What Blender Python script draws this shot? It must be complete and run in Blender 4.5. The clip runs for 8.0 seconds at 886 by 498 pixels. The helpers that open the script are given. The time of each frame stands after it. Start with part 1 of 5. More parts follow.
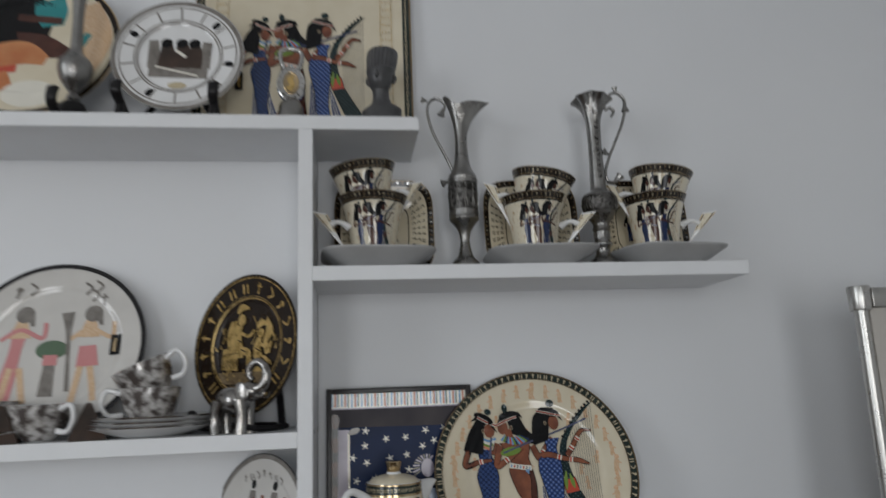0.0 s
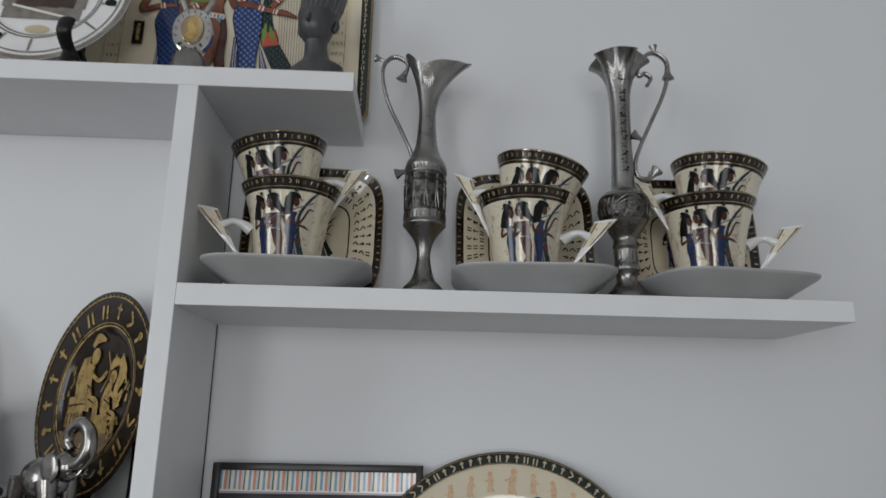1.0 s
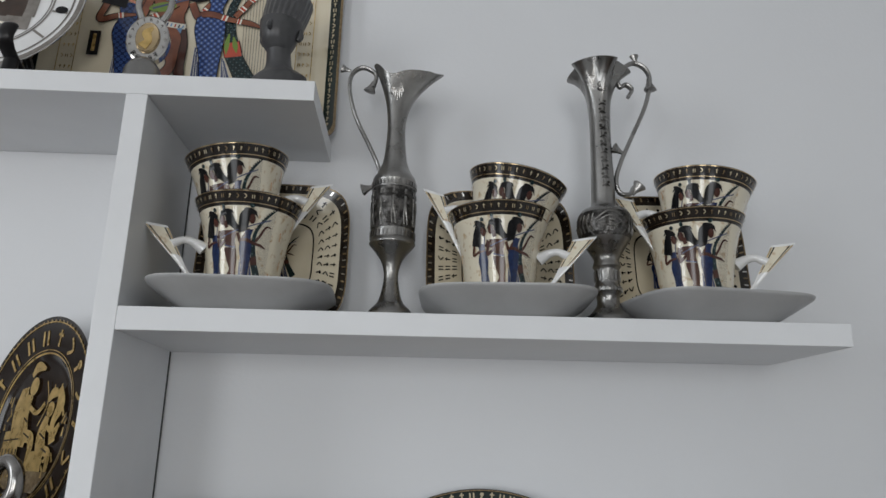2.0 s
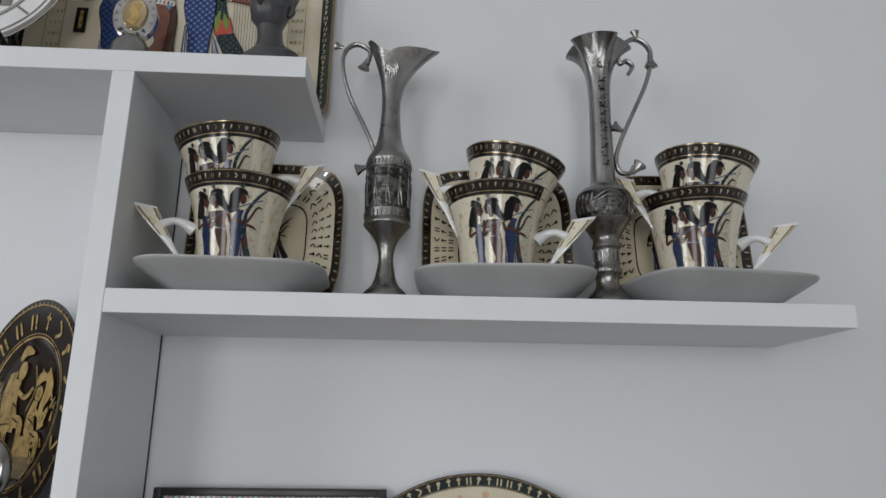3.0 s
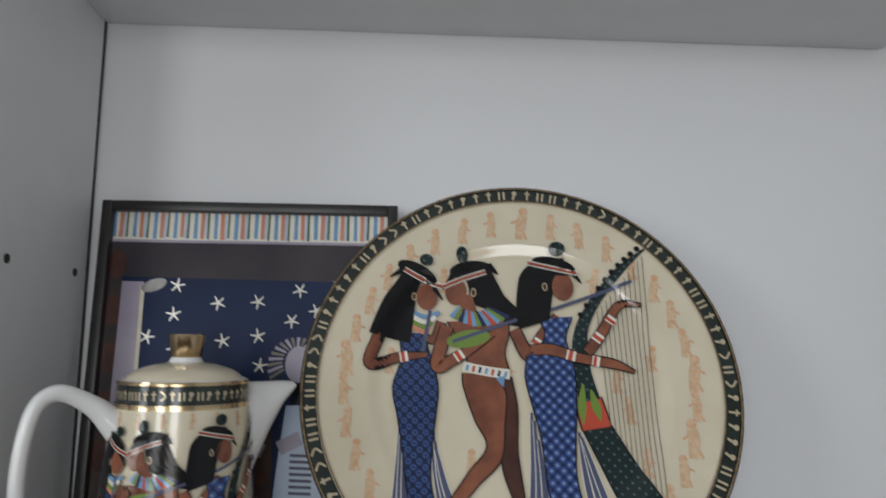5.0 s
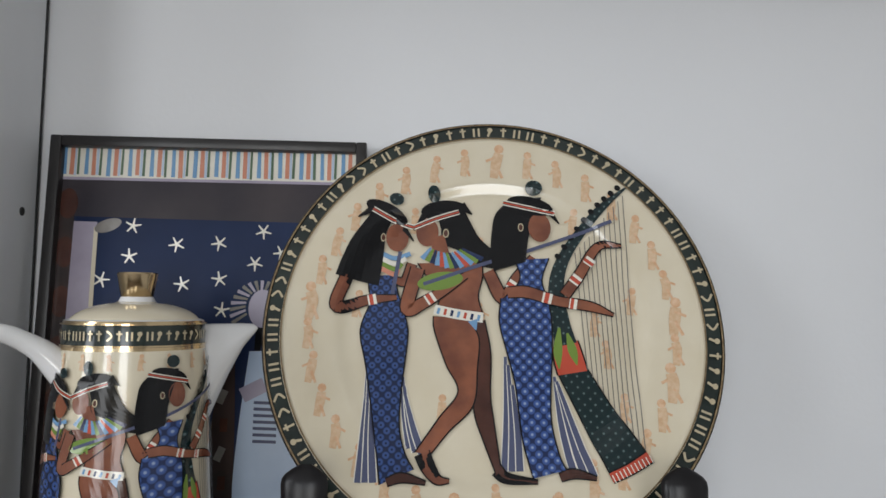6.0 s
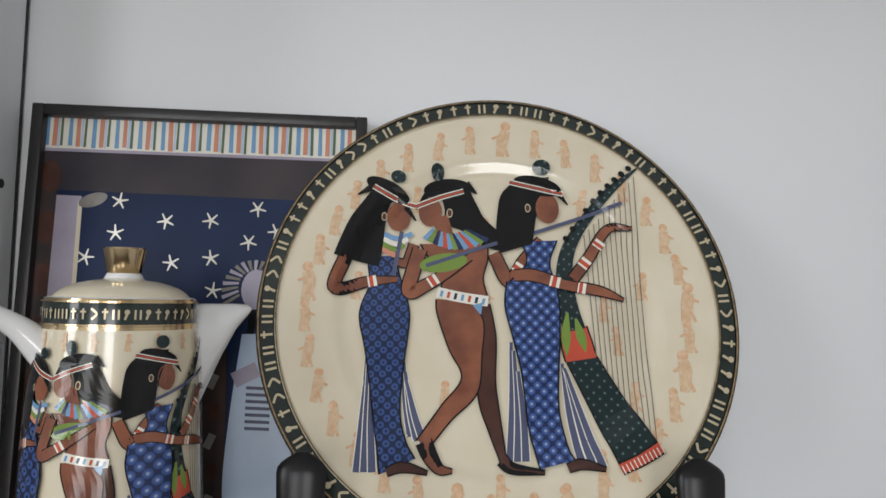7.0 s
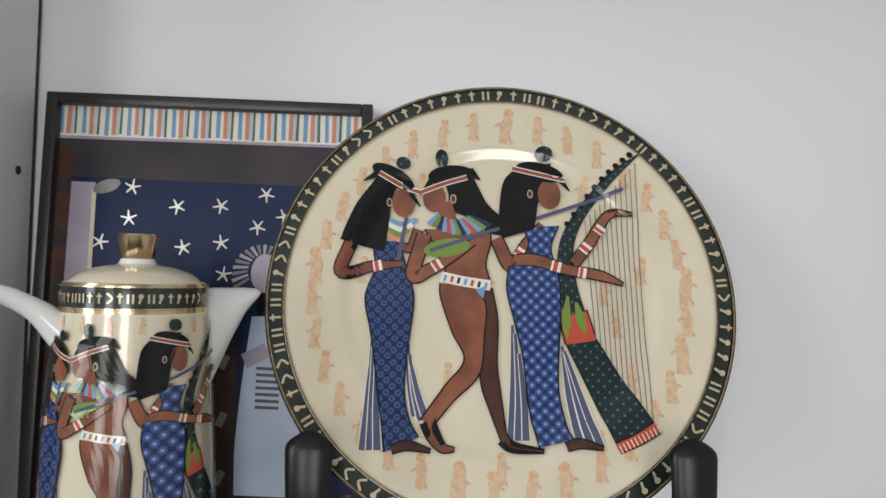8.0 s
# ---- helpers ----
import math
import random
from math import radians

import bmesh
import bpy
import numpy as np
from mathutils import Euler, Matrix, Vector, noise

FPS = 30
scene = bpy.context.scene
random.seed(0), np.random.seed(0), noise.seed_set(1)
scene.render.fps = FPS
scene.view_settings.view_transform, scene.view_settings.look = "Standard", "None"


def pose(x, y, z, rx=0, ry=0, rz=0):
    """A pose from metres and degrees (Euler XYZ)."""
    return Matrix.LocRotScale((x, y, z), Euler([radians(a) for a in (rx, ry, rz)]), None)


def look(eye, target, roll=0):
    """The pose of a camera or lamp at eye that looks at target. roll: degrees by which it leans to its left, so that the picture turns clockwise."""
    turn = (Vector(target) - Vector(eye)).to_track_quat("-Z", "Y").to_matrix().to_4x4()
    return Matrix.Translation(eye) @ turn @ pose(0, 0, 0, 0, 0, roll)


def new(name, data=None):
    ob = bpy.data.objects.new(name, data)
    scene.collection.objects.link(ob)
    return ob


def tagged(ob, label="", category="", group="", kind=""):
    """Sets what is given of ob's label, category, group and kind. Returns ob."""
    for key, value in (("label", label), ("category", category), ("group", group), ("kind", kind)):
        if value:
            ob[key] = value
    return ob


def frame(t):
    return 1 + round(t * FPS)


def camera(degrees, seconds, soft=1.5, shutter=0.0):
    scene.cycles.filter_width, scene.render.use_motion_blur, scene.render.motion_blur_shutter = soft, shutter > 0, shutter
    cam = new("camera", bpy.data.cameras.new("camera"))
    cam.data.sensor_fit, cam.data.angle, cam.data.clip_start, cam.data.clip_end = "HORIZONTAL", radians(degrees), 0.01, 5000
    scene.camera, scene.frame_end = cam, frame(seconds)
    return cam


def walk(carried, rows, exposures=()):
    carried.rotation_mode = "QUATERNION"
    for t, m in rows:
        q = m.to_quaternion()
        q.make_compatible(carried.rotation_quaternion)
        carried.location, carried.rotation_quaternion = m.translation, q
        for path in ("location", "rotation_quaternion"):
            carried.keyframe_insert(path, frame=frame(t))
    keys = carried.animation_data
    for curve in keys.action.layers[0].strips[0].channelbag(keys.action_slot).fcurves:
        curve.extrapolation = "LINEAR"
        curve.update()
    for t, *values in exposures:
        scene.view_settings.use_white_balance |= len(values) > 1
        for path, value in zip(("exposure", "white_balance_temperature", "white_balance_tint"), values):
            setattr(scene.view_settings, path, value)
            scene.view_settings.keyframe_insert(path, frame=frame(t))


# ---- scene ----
cam = camera(64.8, 8.0, shutter=0.4)
PATH = [
    (0, (0.04, -0.866, 1.37), (0.304, 1.08, 1.752), -2.1),
    (0.2, (0.064, -0.8, 1.365), (0.345, 1.147, 1.726), -2.2),
    (0.5, (0.108, -0.718, 1.399), (0.279, 1.235, 1.796), -1.9),
    (0.7, (0.131, -0.669, 1.405), (0.282, 1.264, 1.892), -0.4),
    (1, (0.172, -0.62, 1.41), (0.248, 1.323, 1.876), 1.2),
    (1.2, (0.168, -0.601, 1.424), (0.283, 1.349, 1.85), 1.0),
    (1.5, (0.185, -0.586, 1.42), (0.29, 1.34, 1.947), 1.7),
    (1.7, (0.19, -0.584, 1.416), (0.281, 1.34, 1.956), 1.2),
    (2.8, (0.197, -0.575, 1.414), (0.297, 1.355, 1.931), 0.6),
    (3, (0.197, -0.571, 1.414), (0.289, 1.363, 1.915), 0.8),
    (3.5, (0.199, -0.563, 1.398), (0.213, 1.377, 1.881), 1.3),
    (3.8, (0.192, -0.546, 1.371), (0.171, 1.4, 1.829), 2.0),
    (4, (0.199, -0.529, 1.357), (0.188, 1.425, 1.785), 1.4),
    (4.2, (0.192, -0.503, 1.34), (0.195, 1.46, 1.726), 1.3),
    (4.5, (0.181, -0.455, 1.324), (0.212, 1.528, 1.582), 0.7),
    (4.7, (0.177, -0.439, 1.308), (0.266, 1.54, 1.585), 0.8),
    (5, (0.188, -0.426, 1.29), (0.297, 1.555, 1.548), 0.6),
    (5.2, (0.199, -0.421, 1.288), (0.309, 1.564, 1.507), 0.7),
    (6.3, (0.198, -0.401, 1.277), (0.368, 1.585, 1.432), 1.0),
    (6.5, (0.196, -0.398, 1.278), (0.376, 1.588, 1.439), 1.6),
    (7, (0.191, -0.388, 1.274), (0.376, 1.599, 1.407), 1.2),
    (7.5, (0.196, -0.385, 1.273), (0.372, 1.605, 1.368), 1.0),
    (8, (0.194, -0.397, 1.277), (0.349, 1.596, 1.348), 1.3),
]
walk(cam, [(t, look(eye, target, roll)) for t, eye, target, roll in PATH],
     [(0, -0.58, 6500, 11), (0.5, -0.55, 6500, 11), (1.0, -0.40, 6500, 11), (1.6, -0.22, 6500, 11), (3.0, -0.22, 6500, 11), (3.6, -0.40, 6500, 11), (4.0, -0.42, 6500, 11), (4.45, -0.62, 6500, 11), (5.1, -0.13, 6550, 11), (6.5, 0.10, 6600, 12), (8.0, 0.28, 6750, 12)])

# ---- world, window light, exposure ----
world = bpy.data.worlds.new("sky")
scene.world = world
world.use_nodes = True
wn, wl = world.node_tree.nodes, world.node_tree.links
sky = wn.new("ShaderNodeTexSky")
sky.sky_type, sky.sun_disc = "NISHITA", False
sky.sun_elevation, sky.sun_rotation = radians(38), radians(150)
wn["Background"].inputs["Strength"].default_value = 0.12
wl.new(sky.outputs["Color"], wn["Background"].inputs["Color"])
scene.view_settings.exposure = 0.0


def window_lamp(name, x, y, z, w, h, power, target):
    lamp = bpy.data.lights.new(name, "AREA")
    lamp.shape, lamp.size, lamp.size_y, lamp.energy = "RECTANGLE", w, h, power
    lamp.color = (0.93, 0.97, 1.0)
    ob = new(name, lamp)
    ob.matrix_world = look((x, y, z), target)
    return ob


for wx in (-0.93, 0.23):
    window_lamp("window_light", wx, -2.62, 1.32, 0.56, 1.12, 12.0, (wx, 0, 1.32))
window_lamp("window_light", -2.12, -1.70, 1.72, 0.80, 1.28, 18.0, (0.0, -1.70, 1.72))


# ---- materials ----
def material(name, color, rough=0.5, metal=0.0, coat=0.0, second=None, scale=40.0, bump=0.0, bump_scale=200.0, detail=4.0, lo=0.35, hi=0.65, spec=0.5):
    """A surface with two tones of noise, fine relief and uneven gloss."""
    spec = max(spec, 0.8) if rough <= 0.16 and not metal and max(color) > 0.5 else spec
    m = bpy.data.materials.new(name)
    m.use_nodes = True
    n, l = m.node_tree.nodes, m.node_tree.links
    b = n["Principled BSDF"]
    b.inputs["Roughness"].default_value, b.inputs["Metallic"].default_value = rough, metal
    b.inputs["Coat Weight"].default_value = coat
    b.inputs["Specular IOR Level"].default_value = spec
    b.inputs["Coat Roughness"].default_value = 0.04
    co = n.new("ShaderNodeTexCoord")
    tex = n.new("ShaderNodeTexNoise")
    tex.inputs["Scale"].default_value, tex.inputs["Detail"].default_value = scale, detail
    l.new(co.outputs["Object"], tex.inputs["Vector"])
    ramp = n.new("ShaderNodeValToRGB")
    ramp.color_ramp.elements[0].position, ramp.color_ramp.elements[1].position = lo, hi
    ramp.color_ramp.elements[0].color = (*(second or [c * 0.93 for c in color]), 1)
    ramp.color_ramp.elements[1].color = (*color, 1)
    l.new(tex.outputs["Fac"], ramp.inputs["Fac"])
    l.new(ramp.outputs["Color"], b.inputs["Base Color"])
    mr = n.new("ShaderNodeMapRange")
    mr.inputs["To Min"].default_value, mr.inputs["To Max"].default_value = max(0.02, rough * 0.85), min(1, rough * 1.15)
    l.new(tex.outputs["Fac"], mr.inputs["Value"])
    l.new(mr.outputs["Result"], b.inputs["Roughness"])
    if bump:
        t2 = n.new("ShaderNodeTexNoise")
        t2.inputs["Scale"].default_value, t2.inputs["Detail"].default_value = bump_scale, 3
        l.new(co.outputs["Object"], t2.inputs["Vector"])
        bp = n.new("ShaderNodeBump")
        bp.inputs["Strength"].default_value, bp.inputs["Distance"].default_value = bump, 0.001
        l.new(t2.outputs["Fac"], bp.inputs["Height"])
        l.new(bp.outputs["Normal"], b.inputs["Normal"])
    return m


def dotted(name, stops, size, rough=0.12):
    """Glazed colour with a printed lattice of small discs; stops: (distance from a disc's centre, colour)."""
    m = material(name, stops[-1][1], rough)
    n, l = m.node_tree.nodes, m.node_tree.links
    co, sep, com = n.new("ShaderNodeTexCoord"), n.new("ShaderNodeSeparateXYZ"), n.new("ShaderNodeCombineXYZ")
    l.new(co.outputs["Object"], sep.inputs["Vector"])
    l.new(sep.outputs["X"], com.inputs["X"])
    l.new(sep.outputs["Z"], com.inputs["Y"])
    mp = n.new("ShaderNodeMapping")
    mp.inputs["Rotation"].default_value = (0, 0, radians(45))
    l.new(com.outputs["Vector"], mp.inputs["Vector"])
    v = n.new("ShaderNodeTexVoronoi")
    v.voronoi_dimensions = "2D"
    v.inputs["Scale"].default_value, v.inputs["Randomness"].default_value = 1 / size, 0.1
    l.new(mp.outputs["Vector"], v.inputs["Vector"])
    r = n.new("ShaderNodeValToRGB")
    ramp = r.color_ramp
    while len(ramp.elements) < len(stops):
        ramp.elements.new(0.5)
    for e, (at, col) in zip(ramp.elements, stops):
        e.position, e.color = at, (*col, 1)
    l.new(v.outputs["Distance"], r.inputs["Fac"])
    l.new(r.outputs["Color"], n["Principled BSDF"].inputs["Base Color"])
    return m


WALL = material("wall_paint", (0.755, 0.765, 0.785), 0.55, second=(0.73, 0.74, 0.76), scale=3.0, bump=0.12, bump_scale=260)
ROOM = material("room_paint", (0.80, 0.80, 0.79), 0.7, scale=2.0, bump=0.1)
FLOOR = material("oak_floor", (0.10, 0.07, 0.045), 0.4, second=(0.07, 0.045, 0.03), scale=6, bump=0.1)
BOARD = material("white_laminate", (0.77, 0.78, 0.795), 0.38, second=(0.745, 0.755, 0.77), scale=25, bump=0.06, bump_scale=500, spec=0.3)
# near-black that stands for shade in the peg holes and behind the divider
DARKSHADE = material("hole_gap_shade", (0.03, 0.03, 0.03), 0.8)
PORCELAIN = material("white_porcelain", (0.80, 0.80, 0.80), 0.10, scale=30)
CREAM = material("cream_glaze", (0.70, 0.63, 0.485), 0.10, second=(0.66, 0.585, 0.435), scale=35, spec=0.45)
CREAM_SPECK = material("speckled_cream_glaze", (0.75, 0.69, 0.55), 0.10, second=(0.55, 0.42, 0.27), spec=0.8, scale=210, lo=0.28, hi=0.42, detail=1)
BANDBLACK = material("black_green_band", (0.012, 0.018, 0.016), 0.14, second=(0.02, 0.03, 0.026))
GOLD = material("gold_rim", (0.62, 0.47, 0.28), 0.16, metal=1.0)
BRONZE = material("bronze_print", (0.30, 0.22, 0.12), 0.25, metal=0.3, second=(0.16, 0.11, 0.06), scale=300)
PALEGOLD = material("pale_gold_print", (0.62, 0.53, 0.36), 0.2, metal=0.35, scale=300)
BROWNPRINT = material("tan_print", (0.62, 0.36, 0.20), 0.14, second=(0.72, 0.50, 0.33), scale=400)
FAINTPRINT = material("faint_tan_print", (0.60, 0.39, 0.23), 0.14, second=(0.68, 0.50, 0.33), scale=400)
BANDBROWN = material("brown_black_band", (0.012, 0.009, 0.007), 0.14, second=(0.020, 0.014, 0.010), scale=120)
INK = material("black_print", (0.008, 0.008, 0.009), 0.14, spec=0.25)
SKIN = material("brown_print", (0.27, 0.095, 0.05), 0.13, second=(0.15, 0.05, 0.03), scale=60)
SKINDARK = material("dark_brown_print", (0.085, 0.030, 0.020), 0.13, second=(0.05, 0.018, 0.013), scale=60)
BLUEDOT = dotted("blue_dotted_print", ((0.08, (0.28, 0.36, 0.52)), (0.20, (0.050, 0.105, 0.31)), (0.40, (0.035, 0.078, 0.25)), (0.50, (0.010, 0.020, 0.075))), 0.0043)
BLUERING = dotted("blue_ring_print", ((0.10, (0.008, 0.014, 0.045)), (0.18, (0.040, 0.085, 0.25)), (0.36, (0.030, 0.068, 0.21)), (0.46, (0.008, 0.016, 0.055))), 0.0042)
NAVYPRINT = material("navy_print", (0.014, 0.030, 0.095), 0.13, second=(0.010, 0.018, 0.06), scale=300)
SLATE = material("slate_blue_print", (0.080, 0.092, 0.165), 0.14)
GREENDARK = dotted("dark_green_print", ((0.10, (0.10, 0.15, 0.15)), (0.17, (0.008, 0.022, 0.024)), (0.60, (0.006, 0.018, 0.020))), 0.0040)
GREEN = material("leaf_green_print", (0.17, 0.27, 0.05), 0.14)
RED = material("red_print", (0.52, 0.07, 0.035), 0.14)
WHITEPRINT = material("white_print", (0.80, 0.77, 0.68), 0.14)
SKYBLUE = material("sky_blue_print", (0.16, 0.33, 0.55), 0.14)
PEWTER = material("pewter", (0.335, 0.328, 0.318), 0.28, metal=1.0, second=(0.24, 0.235, 0.228), scale=45, bump=0.25, bump_scale=420)
PEWTER_RELIEF = material("dark_pewter_relief", (0.15, 0.145, 0.14), 0.4, metal=1.0, second=(0.04, 0.038, 0.036), scale=160, bump=1.0, bump_scale=330, lo=0.42, hi=0.6)
PEWTER_RAISED = material("worn_pewter_relief", (0.25, 0.245, 0.235), 0.34, metal=1.0, second=(0.14, 0.135, 0.13), scale=220, bump=0.4, bump_scale=420)
SILVER = material("dull_polished_silver", (0.40, 0.385, 0.37), 0.2, metal=1.0, second=(0.22, 0.21, 0.20), scale=70)
CHROME = material("chrome", (0.62, 0.61, 0.59), 0.14, metal=1.0, second=(0.46, 0.45, 0.44), scale=90)
STEEL = material("brushed_steel", (0.55, 0.54, 0.52), 0.28, metal=1.0, scale=60, bump=0.1, bump_scale=600)
BLACKWOOD = material("black_lacquer", (0.009, 0.008, 0.009), 0.30, spec=0.3)
FRAMEBLACK = material("black_frame", (0.02, 0.018, 0.018), 0.35, bump=0.1)
STONE = material("grey_stone", (0.075, 0.075, 0.078), 0.36, second=(0.045, 0.045, 0.048), scale=60, bump=0.25)
NAVY = material("navy_photo", (0.015, 0.029, 0.085), 0.34, second=(0.009, 0.018, 0.055), spec=0.12, scale=12)
GREYREFLECT = material("grey_glass_reflection", (0.040, 0.036, 0.045), 0.34, second=(0.065, 0.055, 0.06), spec=0.12, scale=20)
DARKPHOTO = material("dark_photo", (0.03, 0.022, 0.022), 0.18, second=(0.06, 0.035, 0.03), scale=40)
LILAC = material("lilac_photo", (0.42, 0.38, 0.47), 0.18, second=(0.32, 0.28, 0.36), scale=30)
PALEBLUE = material("pale_blue_photo", (0.50, 0.60, 0.74), 0.18, second=(0.40, 0.50, 0.65), scale=25)
SALMON = material("salmon_photo", (0.62, 0.26, 0.17), 0.18)
TEAL = material("teal_print", (0.03, 0.25, 0.26), 0.16)
ORANGE = material("orange_print", (0.48, 0.17, 0.07), 0.16, second=(0.60, 0.28, 0.12), scale=30)
PINK = material("pink_print", (0.60, 0.24, 0.24), 0.14)
BROWNGLAZE = material("dark_brown_glaze", (0.012, 0.007, 0.005), 0.13, spec=0.35, second=(0.022, 0.013, 0.008), scale=50)
ANTIQUEGOLD = material("antique_gold_print", (0.66, 0.46, 0.18), 0.28, metal=0.5, second=(0.38, 0.25, 0.08), scale=120)
GREYPRINT = material("grey_print", (0.16, 0.145, 0.13), 0.15, second=(0.24, 0.22, 0.20), scale=90)
DARKBROWN = material("dark_brown_stone", (0.06, 0.035, 0.025), 0.3, second=(0.03, 0.02, 0.015), scale=50)
SILVERPRINT = material("silver_print", (0.66, 0.64, 0.62), 0.16, metal=0.4, second=(0.11, 0.092, 0.085), scale=85, lo=0.42, hi=0.60)
# undersides of the lying porcelain saucers, greyed to stand for their shade
SHADEGREY = material("shade_grey_underside", (0.42, 0.42, 0.42), 0.35, scale=60)
GREYCREAM = material("grey_cream_glaze", (0.62, 0.60, 0.57), 0.12, scale=30)
BEIGE = material("beige_panel", (0.50, 0.47, 0.43), 0.6, scale=8, bump=0.1)
HERB = material("greenish_print", (0.10, 0.16, 0.10), 0.15)


# ---- building helpers ----
def bm_new():
    return bmesh.new()


def part(name, bm, mat, parent=None, label="", smooth=True):
    me = bpy.data.meshes.new(name)
    bm.to_mesh(me)
    bm.free()
    for m in (mat if isinstance(mat, (list, tuple)) else [mat]):
        me.materials.append(m)
    if smooth:
        me.polygons.foreach_set("use_smooth", [True] * len(me.polygons))
        me.set_sharp_from_angle(angle=radians(38))
    ob = new(name, me)
    if parent:
        ob.parent = parent
    if label:
        ob["label"] = label
    return ob


def thing(name, label, category, m, group=""):
    ob = new(name)
    ob.empty_display_size = 0.02
    ob.matrix_world = m
    return tagged(ob, label, category, group)


def box(bm, x0, y0, z0, x1, y1, z1, bevel=0.0):
    b2 = bmesh.new()
    bmesh.ops.create_cube(b2, size=1)
    for v in b2.verts:
        v.co = Vector(((x0 + x1) / 2 + v.co.x * (x1 - x0), (y0 + y1) / 2 + v.co.y * (y1 - y0), (z0 + z1) / 2 + v.co.z * (z1 - z0)))
    if bevel:
        bmesh.ops.bevel(b2, geom=b2.edges[:], offset=bevel, segments=2, affect="EDGES", profile=0.5)
    merge(bm, b2)
    return bm


def merge(bm, b2, m=None, mat=0):
    if m:
        b2.transform(m)
    made = {v: bm.verts.new(v.co) for v in b2.verts}
    for f in b2.faces:
        g = bm.faces.new([made[v] for v in f.verts])
        g.material_index = mat or f.material_index
    b2.free()


def spline(points, n):
    """n points on a smooth curve through the given ones."""
    p = [Vector(q) for q in points]
    if len(p) == 2:
        return [p[0].lerp(p[1], i / (n - 1)) for i in range(n)]
    p = [2 * p[0] - p[1]] + p + [2 * p[-1] - p[-2]]
    out, spans = [], len(p) - 3
    for i in range(n):
        s = i / (n - 1) * spans
        k = min(int(s), spans - 1)
        t = s - k
        a, b, c, d = p[k:k + 4]
        out.append(0.5 * ((2 * b) + (c - a) * t + (2 * a - 5 * b + 4 * c - d) * t * t + (3 * b - a - 3 * c + d) * t ** 3))
    return out


def rings(bm, loops, closed_ends=(True, True), mats=None):
    """Joins rings of equal count into a skin."""
    vs = [[bm.verts.new(c) for c in loop] for loop in loops]
    n = len(vs[0])
    for i in range(len(vs) - 1):
        for j in range(n):
            f = bm.faces.new((vs[i][j], vs[i][(j + 1) % n], vs[i + 1][(j + 1) % n], vs[i + 1][j]))
            if mats:
                f.material_index = mats[i]
    if closed_ends[0]:
        bm.faces.new(vs[0][::-1]).material_index = mats[0] if mats else 0
    if closed_ends[1]:
        bm.faces.new(vs[-1]).material_index = mats[-1] if mats else 0
    return vs


def lathe(profile, seg=64, mats=None, ends=(True, True)):
    bm = bm_new()
    rings(bm, [[Vector((r * math.cos(2 * math.pi * k / seg), r * math.sin(2 * math.pi * k / seg), z)) for k in range(seg)] for r, z in profile], ends, mats)
    bmesh.ops.recalc_face_normals(bm, faces=bm.faces)
    return bm


def smooth_profile(points, n):
    return [(max(q.x, 0.0003), q.y) for q in spline([(r, z, 0) for r, z in points], n)]


def tube(points, radii, n=40, seg=10, bm=None):
    bm = bm or bm_new()
    c = spline(points, n)
    rr = [radii] * n if isinstance(radii, (int, float)) else [q.x for q in spline([(r, 0, 0) for r in radii], n)]
    up = Vector((0, 1, 0.001))
    loops = []
    for i, q in enumerate(c):
        d = (c[min(i + 1, n - 1)] - c[max(i - 1, 0)]).normalized()
        a = d.cross(up).normalized()
        up2 = a.cross(d)
        loops.append([q + max(rr[i], 0.0002) * (math.cos(2 * math.pi * k / seg) * a + math.sin(2 * math.pi * k / seg) * up2) for k in range(seg)])
    rings(bm, loops)
    bmesh.ops.recalc_face_normals(bm, faces=bm.faces)
    return bm


